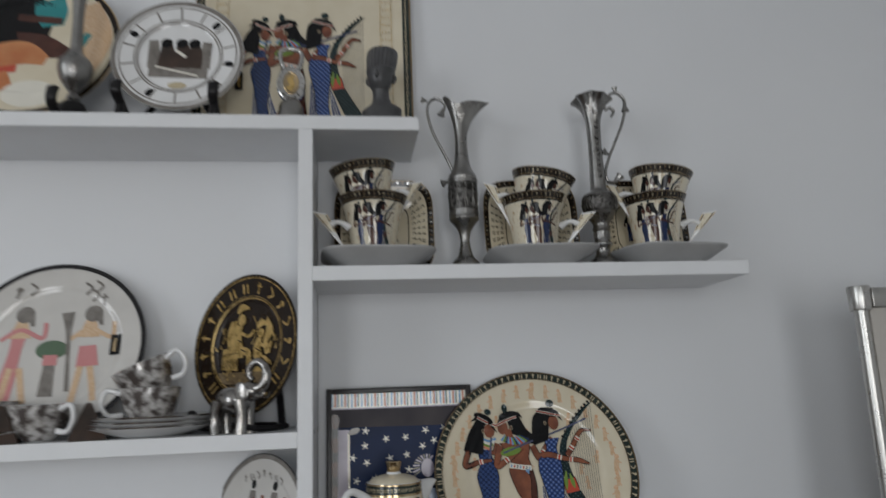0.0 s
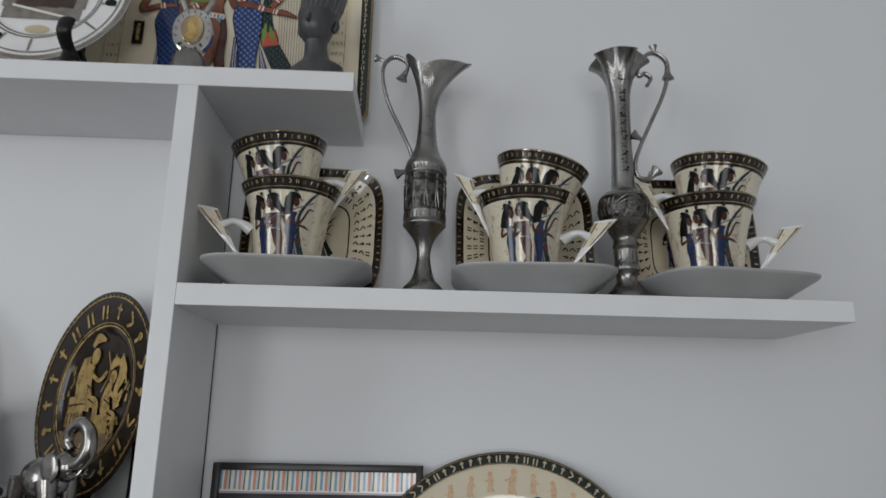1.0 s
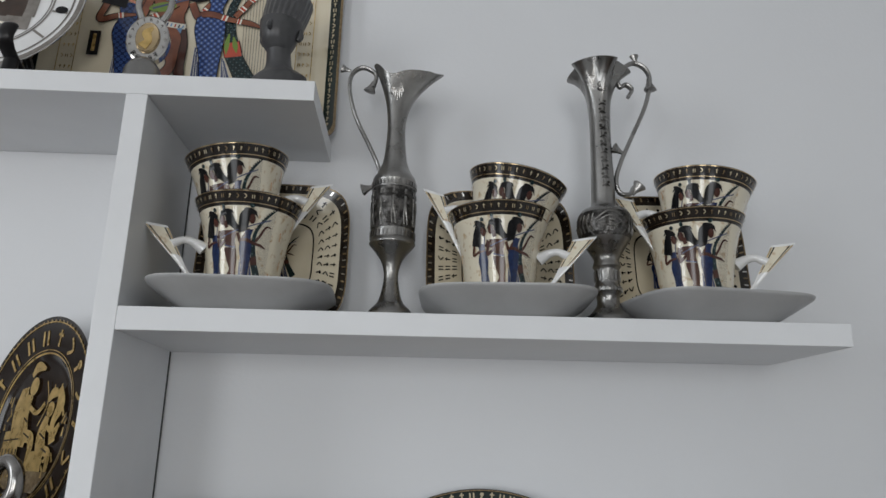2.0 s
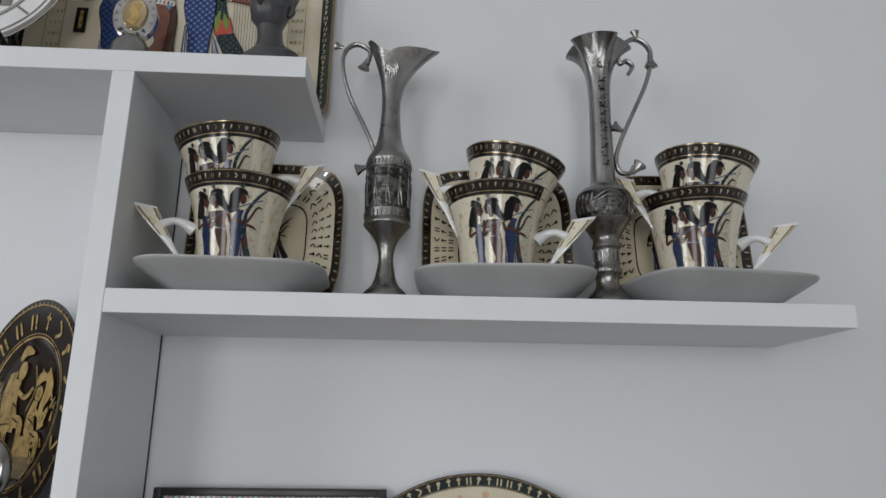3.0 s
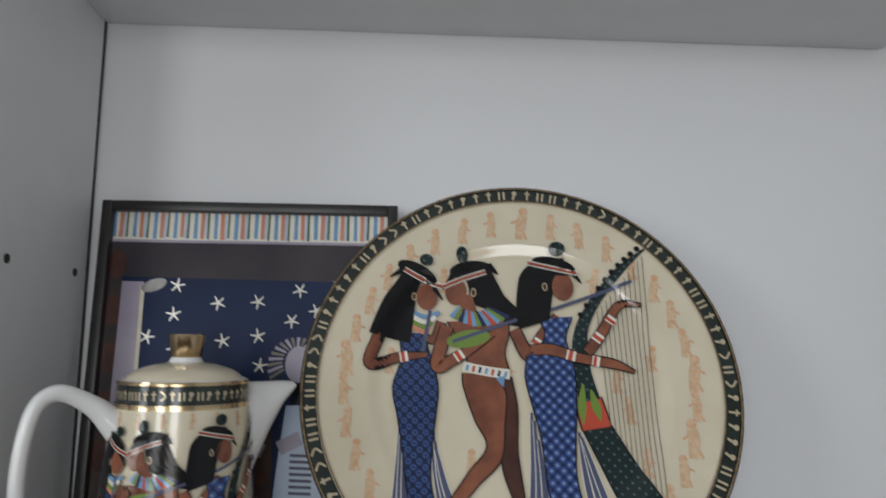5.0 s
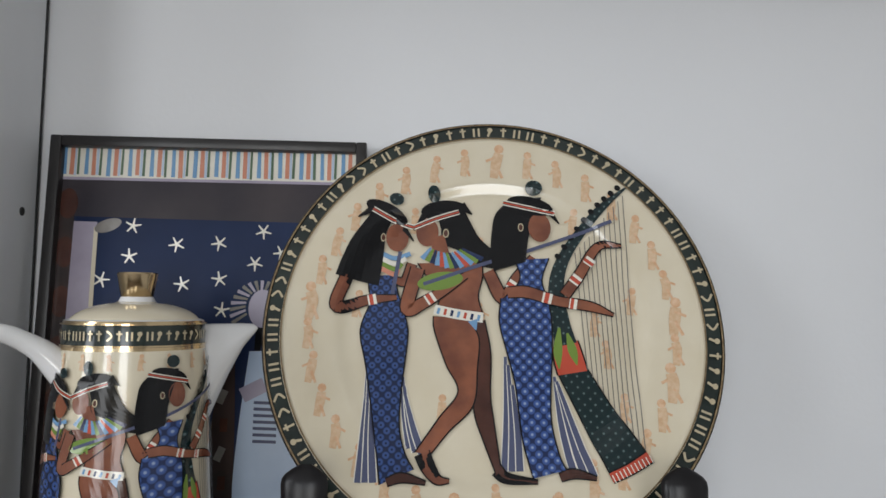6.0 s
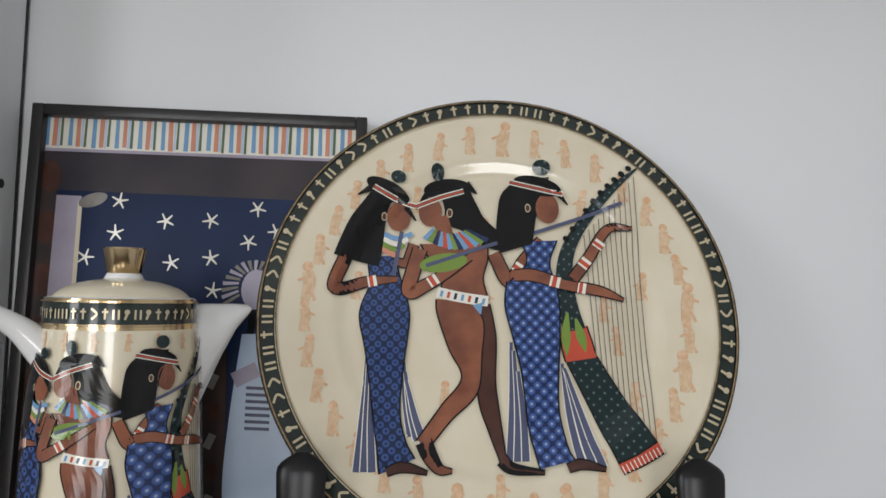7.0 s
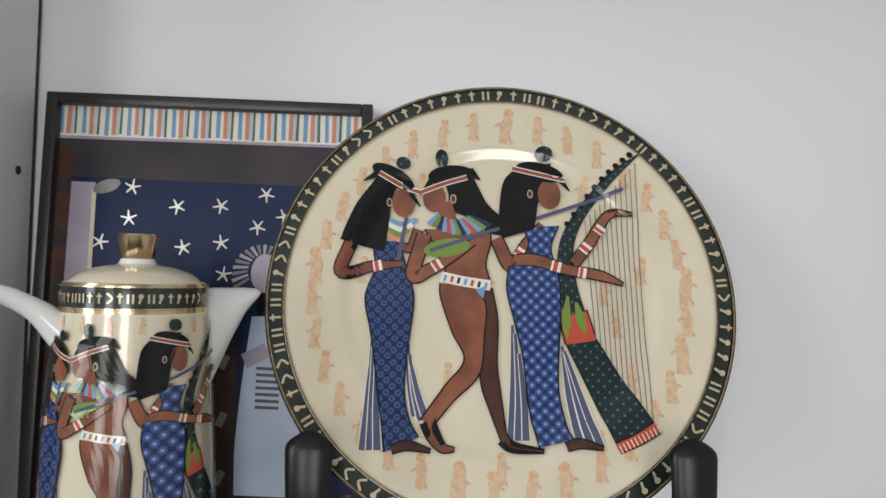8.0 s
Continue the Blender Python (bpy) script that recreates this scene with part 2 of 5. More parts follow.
class Print:
    """Flat printed shapes, laid on a surface by a mapping from the drawing's u, v and a small height."""

    def __init__(self, place, step=0.000006):
        self.bm, self.mats, self.place, self.layer, self.step = bm_new(), [], place, 0, step

    def index(self, mat):
        if mat not in self.mats:
            self.mats.append(mat)
        return self.mats.index(mat)

    def stroke(self, mat, points, widths, n=None, across=2, edge=0.0):
        if isinstance(widths, (int, float)):
            widths = [widths] * len(points)
        n = n or max(2, 7 * (len(points) - 1) + 1)
        run = sum(math.dist(a, b) for a, b in zip(points, points[1:]))
        n, across = max(n, int(run / 0.016)), max(across, int(max(widths) / 0.03))
        c = spline([(x, y, 0) for x, y in points], n)
        w = [q.x for q in spline([(k, 0, 0) for k in (widths if len(widths) > 1 else widths * 2)], n)]
        self.layer += 1
        h, mi, rows = 0.0001 + self.step * self.layer, self.index(mat), []
        for i, q in enumerate(c):
            d = (c[min(i + 1, n - 1)] - c[max(i - 1, 0)])
            d = d.normalized() if d.length else Vector((1, 0, 0))
            side = Vector((-d.y, d.x, 0))
            half = max(w[i], 0.0002) / 2
            offs = [half * (1 - 2 * k / across) for k in range(across + 1)]
            if edge:
                offs = [half + edge] + offs + [-half - edge]
            rows.append([self.bm.verts.new(self.place(*(q + side * o).xy, h)) for o in offs])
        last = len(rows[0]) - 2
        ink = self.index(INK) if edge else mi
        for a, b in zip(rows, rows[1:]):
            for k in range(last + 1):
                self.bm.faces.new((a[k], b[k], b[k + 1], a[k + 1])).material_index = ink if edge and k in (0, last) else mi
        return self

    def loft(self, mat, left, right, across=0):
        """A filled shape between two smooth curves."""
        n = max(8, 7 * (len(left) - 1) + 1)
        a, b = (spline([(x, y, 0) for x, y in q], n) for q in (left, right))
        across = across or max(3, int(max((q - r).length for q, r in zip(a, b)) / 0.025))
        self.layer += 1
        h, mi = 0.0001 + self.step * self.layer, self.index(mat)
        rows = [[self.bm.verts.new(self.place(*q.lerp(r, k / across).xy, h)) for k in range(across + 1)] for q, r in zip(a, b)]
        for r0, r1 in zip(rows, rows[1:]):
            for k in range(across):
                self.bm.faces.new((r0[k], r1[k], r1[k + 1], r0[k + 1])).material_index = mi
        return self

    def oval(self, mat, x, y, rx, ry, turn=0.0, n=20):
        self.layer += 1
        h, mi = 0.0001 + self.step * self.layer, self.index(mat)
        c = self.bm.verts.new(self.place(x, y, h))
        ca, sa = math.cos(radians(turn)), math.sin(radians(turn))
        ring = []
        for k in range(n):
            a, b = rx * math.cos(2 * math.pi * k / n), ry * math.sin(2 * math.pi * k / n)
            ring.append(self.bm.verts.new(self.place(x + a * ca - b * sa, y + a * sa + b * ca, h)))
        for k in range(n):
            self.bm.faces.new((c, ring[k], ring[(k + 1) % n])).material_index = mi
        return self

    def made(self, name, parent, label=""):
        ob = part(name, self.bm, self.mats, parent, label, smooth=False)
        self.bm, self.mats = bm_new(), []
        return ob


def musicians(p, parent, fine=True, detail=True):
    """Three plain long shapes in blue and brown with a harp, as on all the china of the set. The drawing spans -1 to 1; widths are in thousandths."""
    def st(mat, pts, w, **k):
        ww = [q / 1000 for q in w] if isinstance(w, (list, tuple)) else w / 1000
        p.stroke(shade(mat), pts, ww, **k)

    def shade(mat):
        if detail:
            return mat
        return {BLUERING: NAVYPRINT, BLUEDOT: NAVYPRINT, SKIN: SKINDARK, GREEN: SKINDARK}.get(mat, mat)

    def ov(mat, c, rx, ry, turn=0):
        p.oval(shade(mat), c[0], c[1], rx / 1000, ry / 1000, turn)

    def loft(mat, left, right, edge=True):
        p.loft(shade(mat), left, right)
        if edge and detail:
            for side in (left, right):
                p.stroke(INK, side, 0.0065, across=1)

    def limb(mat, pts, w):
        """A rounded arm-like bar with a thin dark outline."""
        if detail:
            st(INK, pts, [q + 12 for q in w])
        st(mat, pts, w)

    def cuff(a, b):
        """Red band between two white ones, across a bar that runs from a to b."""
        if not detail:
            return
        for k, (mat, w) in enumerate(((WHITEPRINT, 14), (RED, 24), (WHITEPRINT, 14))):
            f = (0.1, 0.5, 0.9)[k]
            c = (a[0] + (b[0] - a[0]) * f, a[1] + (b[1] - a[1]) * f)
            d = math.hypot(b[0] - a[0], b[1] - a[1])
            n = (-(b[1] - a[1]) / d * 0.024, (b[0] - a[0]) / d * 0.024)
            st(mat, [(c[0] - n[0], c[1] - n[1]), (c[0] + n[0], c[1] + n[1])], w, n=3, across=1)

    def headband(pts):
        if detail:
            st(WHITEPRINT, pts, 26)
            st(SKINDARK, pts, 16)
            st(RED, pts, 7)

    def ring(c, rx, ry):
        if detail:
            ov(PALEGOLD, c, rx * 0.8, ry * 0.8)
            ov(SKINDARK, c, rx * 0.55, ry * 0.6)

    # loose ribbons beside the dresses
    for a, b, c in (((-0.540, -0.193), (-0.543, -0.419), (-0.555, -0.656)), ((-0.534, -0.229), (-0.528, -0.441), (-0.526, -0.655)), ((-0.520, -0.301), (-0.509, -0.487), (-0.496, -0.655)),
                    ((-0.388, -0.221), (-0.378, -0.368), (-0.352, -0.518)), ((-0.381, -0.262), (-0.357, -0.415), (-0.326, -0.533)), ((-0.376, -0.298), (-0.338, -0.437), (-0.300, -0.539)),
                    ((0.053, -0.131), (0.052, -0.383), (0.040, -0.606)), ((0.064, -0.167), (0.075, -0.406), (0.070, -0.606)), ((0.080, -0.252), (0.098, -0.451), (0.102, -0.605)),
                    ((0.261, -0.216), (0.282, -0.424), (0.321, -0.619)), ((0.270, -0.236), (0.311, -0.424), (0.360, -0.622)), ((0.274, -0.247), (0.338, -0.446), (0.399, -0.626))):
        if detail:
            p.layer += 4
            st(WHITEPRINT, [a, b, c], [18, 32, 38])
            p.layer += 4
        st(SLATE, [a, b, c], [13, 24, 30])
    tagged(p.made("ribbon_pattern", parent, "slate blue painted ribbons"), kind="stuff")
    # harp
    loft(GREENDARK, [(0.276, -0.201), (0.379, -0.427), (0.476, -0.644)], [(0.407, -0.184), (0.510, -0.361), (0.616, -0.527)])
    loft(RED if detail else SKINDARK, [(0.256, -0.089), (0.263, -0.150), (0.276, -0.211)], [(0.372, -0.056), (0.391, -0.123), (0.407, -0.189)])
    st(GREENDARK, [(0.634, 0.667), (0.512, 0.564), (0.402, 0.437), (0.331, 0.326), (0.297, 0.236), (0.288, 0.131), (0.301, 0.010), (0.320, -0.077)], [8, 38, 48, 56, 66, 76, 86, 96])
    if detail:
        for a, b, c in (((0.293, -0.000), (0.282, -0.103), (0.284, -0.182)), ((0.327, -0.025), (0.346, -0.102), (0.362, -0.165))):
            st(GREEN, [a, b, c], [10, 40, 6])
        loft(RED, [(0.458, -0.609), (0.536, -0.574), (0.616, -0.525)], [(0.476, -0.649), (0.561, -0.612), (0.644, -0.565)])
        for k in range(11):
            x, y = (0.471, -0.618)
            x2, y2 = (0.627, -0.539)
            x, y = x + (x2 - x) * k / 10, y + (y2 - y) * k / 10
            st(WHITEPRINT, [(x, y), (x + 0.014, y - 0.03)], 4, n=2, across=1)
    p.made("painted_harp", parent, "dark green and red painted harp")
    if fine:
        a0, a1, b0, b1 = (0.383, 0.352), (0.613, 0.623), (0.405, -0.184), (0.614, -0.521)
        for k in range(11):
            f = k / 10
            st(GREYPRINT, [(a0[0] + (a1[0] - a0[0]) * f, a0[1] + (a1[1] - a0[1]) * f), (b0[0] + (b1[0] - b0[0]) * f, b0[1] + (b1[1] - b0[1]) * f)], 4.2, across=1)
        for k in range(10):
            a, b = (0.592, 0.663), (0.303, 0.333)
            ov(INK, (a[0] + (b[0] - a[0]) * k / 9, a[1] + (b[1] - a[1]) * k / 9 + 0.03 * math.sin(math.pi * k / 9)), 13, 15, 45)
        tagged(p.made("string_pattern", parent, "thin painted strings and pegs"), kind="stuff")
    # middle shape
    loft(SKINDARK, [(-0.115, 0.024), (-0.090, -0.214), (-0.083, -0.374), (-0.043, -0.496), (0.003, -0.616)], [(-0.034, 0.031), (-0.010, -0.115), (-0.014, -0.292), (-0.002, -0.403), (0.024, -0.593)])
    limb(SKINDARK, [(0.006, -0.600), (0.049, -0.633), (0.173, -0.646)], [46, 36, 10])
    loft(SKIN, [(-0.261, 0.046), (-0.255, -0.020), (-0.204, -0.168), (-0.152, -0.283), (-0.231, -0.393), (-0.330, -0.533)], [(-0.111, 0.039), (-0.061, -0.049), (-0.068, -0.182), (-0.087, -0.341), (-0.192, -0.453), (-0.265, -0.543)])
    limb(SKIN, [(-0.300, -0.537), (-0.273, -0.595), (-0.236, -0.641), (-0.187, -0.646)], [58, 52, 34, 10])
    loft(SKIN, [(-0.335, 0.293), (-0.277, 0.204), (-0.236, 0.134), (-0.254, 0.061)], [(-0.041, 0.301), (-0.041, 0.228), (-0.061, 0.138), (-0.039, 0.048)])
    st(WHITEPRINT if detail else SLATE, [(-0.257, 0.077), (-0.155, 0.056), (-0.041, 0.041)], 46 if detail else 22)
    if detail:
        for k in range(7):
            st((SKYBLUE, RED, NAVYPRINT)[k % 3], [(-0.244, 0.072), (-0.232, 0.069)] if k == 0 else [((-0.244, 0.072)[0] + 0.0295 * k, (-0.244, 0.072)[1] - 0.0052 * k), ((-0.232, 0.069)[0] + 0.0295 * k, (-0.232, 0.069)[1] - 0.0052 * k)], 28, n=2, across=1)
        st(SKYBLUE, [(-0.086, 0.029), (-0.073, -0.016)], [44, 4])
    loft(INK, [(-0.256, 0.541), (-0.231, 0.466), (-0.222, 0.391), (-0.143, 0.352), (-0.056, 0.287), (0.020, 0.267)], [(-0.118, 0.550), (-0.087, 0.483), (-0.056, 0.423), (-0.015, 0.380), (0.020, 0.354), (0.046, 0.338)], False)
    ov(SKIN if detail else SKINDARK, (-0.293, 0.445), 52, 70)
    st(SKIN if detail else SKINDARK, [(-0.251, 0.424), (-0.224, 0.331)], 70)
    ov(INK, (-0.217, 0.556), 108, 50, 6)
    st(INK, [(-0.139, 0.581), (-0.087, 0.537)], [50, 6])
    st(INK, [(-0.310, 0.528), (-0.355, 0.454)], [30, 8])
    ov(GREENDARK, (-0.263, 0.632), 29, 42, 8)
    headband([(-0.358, 0.468), (-0.255, 0.513), (-0.147, 0.549)])
    ring((-0.208, 0.441), 17, 28)
    a0, a1, b0, b1 = (-0.276, 0.368), (-0.133, 0.366), (-0.315, 0.315), (-0.041, 0.314)
    for k in range(13 if detail else 0):
        f = k / 12
        dip = 0.045 * math.sin(math.pi * f)
        st((SKYBLUE, GREEN, NAVYPRINT, SKYBLUE, RED)[k % 5], [(a0[0] + (a1[0] - a0[0]) * f, a0[1] + (a1[1] - a0[1]) * f - dip * 0.5), (b0[0] + (b1[0] - b0[0]) * f, b0[1] + (b1[1] - b0[1]) * f - dip)], [9, 24], n=4, across=1)
    p.made("painted_shape", parent, "brown and black painted shape")
    # first shape
    loft(BLUERING, [(-0.557, 0.232), (-0.551, 0.174), (-0.538, 0.106)], [(-0.434, 0.235), (-0.426, 0.177), (-0.407, 0.109)])
    loft(BLUERING, [(-0.536, 0.117), (-0.575, 0.008), (-0.576, -0.060), (-0.552, -0.159), (-0.528, -0.289), (-0.505, -0.429), (-0.486, -0.536), (-0.468, -0.663)], [(-0.407, 0.120), (-0.376, 0.012), (-0.371, -0.056), (-0.382, -0.172), (-0.393, -0.286), (-0.397, -0.427), (-0.372, -0.534), (-0.333, -0.603)])
    limb(SKINDARK, [(-0.441, -0.654), (-0.378, -0.635), (-0.283, -0.655)], [26, 34, 10])
    limb(SKIN, [(-0.649, 0.229), (-0.688, 0.082), (-0.556, 0.116), (-0.425, 0.130)], [50, 48, 40, 20])
    cuff((-0.548, 0.116), (-0.519, 0.122))
    limb(SKIN, [(-0.360, 0.290), (-0.392, 0.204), (-0.443, 0.218)], [40, 38, 22])
    for k in range(4 if detail else 0):
        dx = 1.0 + 0.05 * k
        a, b, c = (-0.504, 0.340), (-0.437, 0.315), (-0.369, 0.338)
        st((SKYBLUE, WHITEPRINT, GREEN, SALMON)[k], [(a[0], a[1] - 0.024 * k), (b[0], b[1] - 0.026 * k), (c[0] * dx, c[1] - 0.024 * k)], 22)
    st(SLATE, [(-0.415, 0.348), (-0.445, 0.145)], 18)
    loft(INK, [(-0.524, 0.571), (-0.582, 0.485), (-0.637, 0.400), (-0.677, 0.301), (-0.700, 0.228)], [(-0.437, 0.525), (-0.473, 0.460), (-0.486, 0.398), (-0.494, 0.289), (-0.507, 0.183)], False)
    ov(SKIN if detail else SKINDARK, (-0.430, 0.416), 52, 68)
    ov(INK, (-0.481, 0.535), 106, 42, -27)
    st(INK, [(-0.417, 0.486), (-0.355, 0.399)], [34, 6])
    st(INK, [(-0.549, 0.545), (-0.612, 0.506)], [36, 6])
    ov(GREENDARK, (-0.437, 0.599), 34, 30, -20)
    headband([(-0.544, 0.548), (-0.459, 0.502), (-0.358, 0.468)])
    ring((-0.494, 0.415), 15, 24)
    p.made("painted_shape", parent, "blue patterned painted shape")
    # lute and the bars that hold it
    limb(SKIN, [(-0.334, 0.269), (-0.378, 0.081), (-0.305, 0.106), (-0.209, 0.169), (-0.117, 0.237)], [58, 56, 50, 40, 28])
    ov(GREEN, (-0.232, 0.208), 104, 42, 10)
    cuff((-0.290, 0.117), (-0.261, 0.136))
    st(SLATE, [(-0.307, 0.193), (-0.041, 0.290), (0.176, 0.360), (0.553, 0.497)], 17)
    limb(SKIN, [(-0.016, 0.256), (0.051, 0.130), (0.115, 0.227), (0.188, 0.328)], [50, 56, 46, 24])
    cuff((0.082, 0.176), (0.102, 0.205))
    p.made("painted_lute", parent, "green painted lute and brown bars")
    # third shape
    loft(BLUEDOT, [(0.106, 0.312), (0.125, 0.216), (0.038, 0.115)], [(0.262, 0.322), (0.226, 0.216), (0.250, 0.120)])
    loft(BLUEDOT, [(0.039, 0.130), (0.030, 0.022), (0.060, -0.113), (0.090, -0.242), (0.104, -0.370), (0.118, -0.492), (0.155, -0.633)], [(0.248, 0.135), (0.260, 0.027), (0.255, -0.126), (0.242, -0.287), (0.240, -0.414), (0.264, -0.535), (0.290, -0.599)])
    limb(SKINDARK, [(0.261, -0.629), (0.317, -0.614), (0.408, -0.632)], [28, 34, 10])
    limb(SKIN, [(0.069, 0.157), (0.156, 0.159), (0.288, 0.120), (0.436, 0.095), (0.536, 0.057)], [46, 50, 42, 40, 10])
    cuff((0.228, 0.137), (0.263, 0.128))
    cuff((0.347, 0.109), (0.372, 0.104))
    limb(SKIN, [(0.324, 0.147), (0.393, 0.239), (0.487, 0.379), (0.589, 0.376)], [46, 44, 34, 10])
    cuff((0.366, 0.206), (0.388, 0.233))
    cuff((0.436, 0.296), (0.453, 0.318))
    loft(INK, [(0.101, 0.619), (0.025, 0.543), (0.003, 0.447), (-0.003, 0.337), (0.010, 0.256)], [(0.238, 0.622), (0.198, 0.508), (0.175, 0.432), (0.163, 0.360), (0.155, 0.303)], False)
    ov(SKIN if detail else SKINDARK, (0.225, 0.472), 52, 72)
    ov(INK, (0.184, 0.581), 110, 44, -14)
    st(INK, [(0.267, 0.560), (0.317, 0.491)], [34, 6])
    ov(GREENDARK, (0.202, 0.665), 40, 36, -6)
    headband([(0.059, 0.597), (0.181, 0.569), (0.298, 0.544)])
    ring((0.138, 0.472), 16, 26)
    p.made("painted_shape", parent, "blue dotted painted shape")


def glyph(p, mat, x, y, s, kind):
    """One small printed sign, drawn as bars."""
    if kind == 0:
        p.stroke(mat, [(x, y - s), (x, y + s)], s * 0.4, n=2, across=1)
        p.stroke(mat, [(x - s * 0.6, y + s * 0.4), (x + s * 0.6, y + s * 0.4)], s * 0.35, n=2, across=1)
    elif kind == 1:
        for d in (-0.5, 0.5):
            p.stroke(mat, [(x + d * s, y - s), (x + d * s, y + s * 0.8)], s * 0.4, n=2, across=1)
    elif kind == 2:
        p.stroke(mat, [(x - s * 0.6, y + s), (x + s * 0.5, y), (x - s * 0.5, y - s)], s * 0.4, across=1)
    else:
        p.oval(mat, x, y + s * 0.4, s * 0.55, s * 0.5, n=8)
        p.stroke(mat, [(x, y), (x - s * 0.4, y - s)], s * 0.45, n=2, across=1)


def small_print(p, x, y, s, mat=None):
    """A faint little tan mark on the glaze: an oval over a bent bar."""
    mat = mat or BROWNPRINT
    lean = random.uniform(-0.15, 0.15)
    p.oval(mat, x + lean * s, y + 0.75 * s, 0.26 * s, 0.27 * s, n=8)
    p.stroke(FAINTPRINT, [(x + lean * s, y + 0.5 * s), (x, y), (x - 0.15 * s, y - 0.9 * s)], [0.50 * s, 0.56 * s, 0.40 * s], n=5, across=1)
    p.stroke(mat, [(x, y + 0.3 * s), (x + random.choice((-1, 1)) * 0.55 * s, y + 0.05 * s)], 0.14 * s, n=2, across=1)
    p.stroke(mat, [(x, y - 0.2 * s), (x + 0.3 * s, y - 0.9 * s)], 0.16 * s, n=2, across=1)

# ---- the room ----
def slab(name, mat, x0, y0, z0, x1, y1, z1, label, category):
    ob = part(name, box(bm_new(), x0, y0, z0, x1, y1, z1), mat, smooth=False)
    return tagged(ob, label, category, kind="structure")


slab("wall_north", WALL, -2.2, 0.0, 0.0, 1.7, 0.12, 2.6, "pale blue-white painted wall behind the shelves", "wall")
ww = bm_new()
for y0, z0, y1, z1 in ((-2.7, 0, -2.37, 2.6), (-1.03, 0, 0.12, 2.6), (-2.37, 0, -1.03, 0.98), (-2.37, 2.42, -1.03, 2.6)):
    box(ww, -2.3, y0, z0, -2.2, y1, z1)
tagged(part("wall_west", ww, ROOM, smooth=False), "off-white side wall with a window", "wall", kind="structure")
# unseen wall, set this near to bounce light in from the right
slab("bounce_wall_east", ROOM, 1.7, -2.7, 0.0, 1.8, 0.12, 2.6, "unseen off-white side wall set near to bounce light", "wall")
slab("floor", FLOOR, -2.3, -2.7, -0.1, 1.8, 0.12, 0.0, "brown wooden floor", "floor")
slab("ceiling", ROOM, -2.3, -2.7, 2.6, 1.8, 0.12, 2.7, "plain white ceiling", "ceiling")
# wall with the window, behind the camera
ws = bm_new()
for x0, z0, x1, z1 in ((-2.2, 0, -1.56, 2.6), (0.86, 0, 1.7, 2.6), (-1.56, 0, 0.86, 0.70), (-1.56, 1.94, 0.86, 2.6)):
    box(ws, x0, -2.7, z0, x1, -2.6, z1)
tagged(part("wall_south", ws, ROOM, smooth=False), "off-white wall with a wide window", "wall", kind="structure")
def window(name, m, w, h, label):
    win = tagged(new(name), label, "window", kind="structure")
    win.matrix_world = m
    for x0, z0, x1, z1 in ((-w, 0, -w + 0.06, h), (w - 0.06, 0, w, h), (-0.03, 0.06, 0.03, h - 0.06), (-w + 0.06, 0, w - 0.06, 0.06), (-w + 0.06, h - 0.06, w - 0.06, h)):
        part("window_frame", box(bm_new(), x0, -0.03, z0, x1, 0.03, z1, 0.004), BOARD, win, smooth=False)


window("window_1", pose(-0.35, -2.65, 0.70), 1.21, 1.24, "white two-light window that lets in daylight")
window("window_2", pose(-2.25, -1.70, 0.98, 0, 0, 90), 0.67, 1.44, "white two-light side window that lets in daylight")

# ---- the wall shelf ----
SHELF_Y, LOW = -0.117, 1.114
unit = thing("wall_shelf", "white laminate wall shelf with open compartments fixed to the wall", "shelf", pose(0, 0, 0))
for nm, b in (("upper_board", (-0.95, SHELF_Y, 1.655, 0.119, -0.0005, 1.671)), ("divider_board", (-0.0155, SHELF_Y, 1.1141, 0.0, -0.0036, 1.6549)),
              ("cup_board", (0.0001, SHELF_Y, 1.484, 0.5, -0.0005, 1.5)), ("left_board", (-0.95, SHELF_Y, 1.312, -0.0156, -0.0005, 1.328)),
              ("bottom_board", (-0.95, SHELF_Y, 1.098, 0.44, -0.0005, 1.114)), ("end_board", (-0.966, SHELF_Y, 1.098, -0.9501, -0.0005, 1.671))):
    part(nm, box(bm_new(), *b, 0.0005), BOARD, unit, smooth=False)
# dark strips added for the shade in the gap between divider and wall
for z0, z1 in ((1.1143, 1.4838), (1.5002, 1.6548)):
    part("gap_shade_strip", box(bm_new(), -0.0154, -0.0035, z0, 0.0003, -0.0017, z1), DARKSHADE, unit, "dark strip added for shade in the gap behind the divider", smooth=False)
# peg holes are thin discs; the shade inside them is their dark colour
for y in (-0.087, -0.018):
    hb = lathe([(0.0024, -0.0002), (0.0024, 0.0004), (0.0019, 0.0004), (0.0019, 0.0002), (0.0002, 0.0002)], 20)
    hb.transform(Matrix.Translation((0, y, 1.326)) @ Matrix.Rotation(radians(90), 4, "Y"))
    part("peg_hole", hb, DARKSHADE, unit, "round peg hole, its inner shade painted dark")


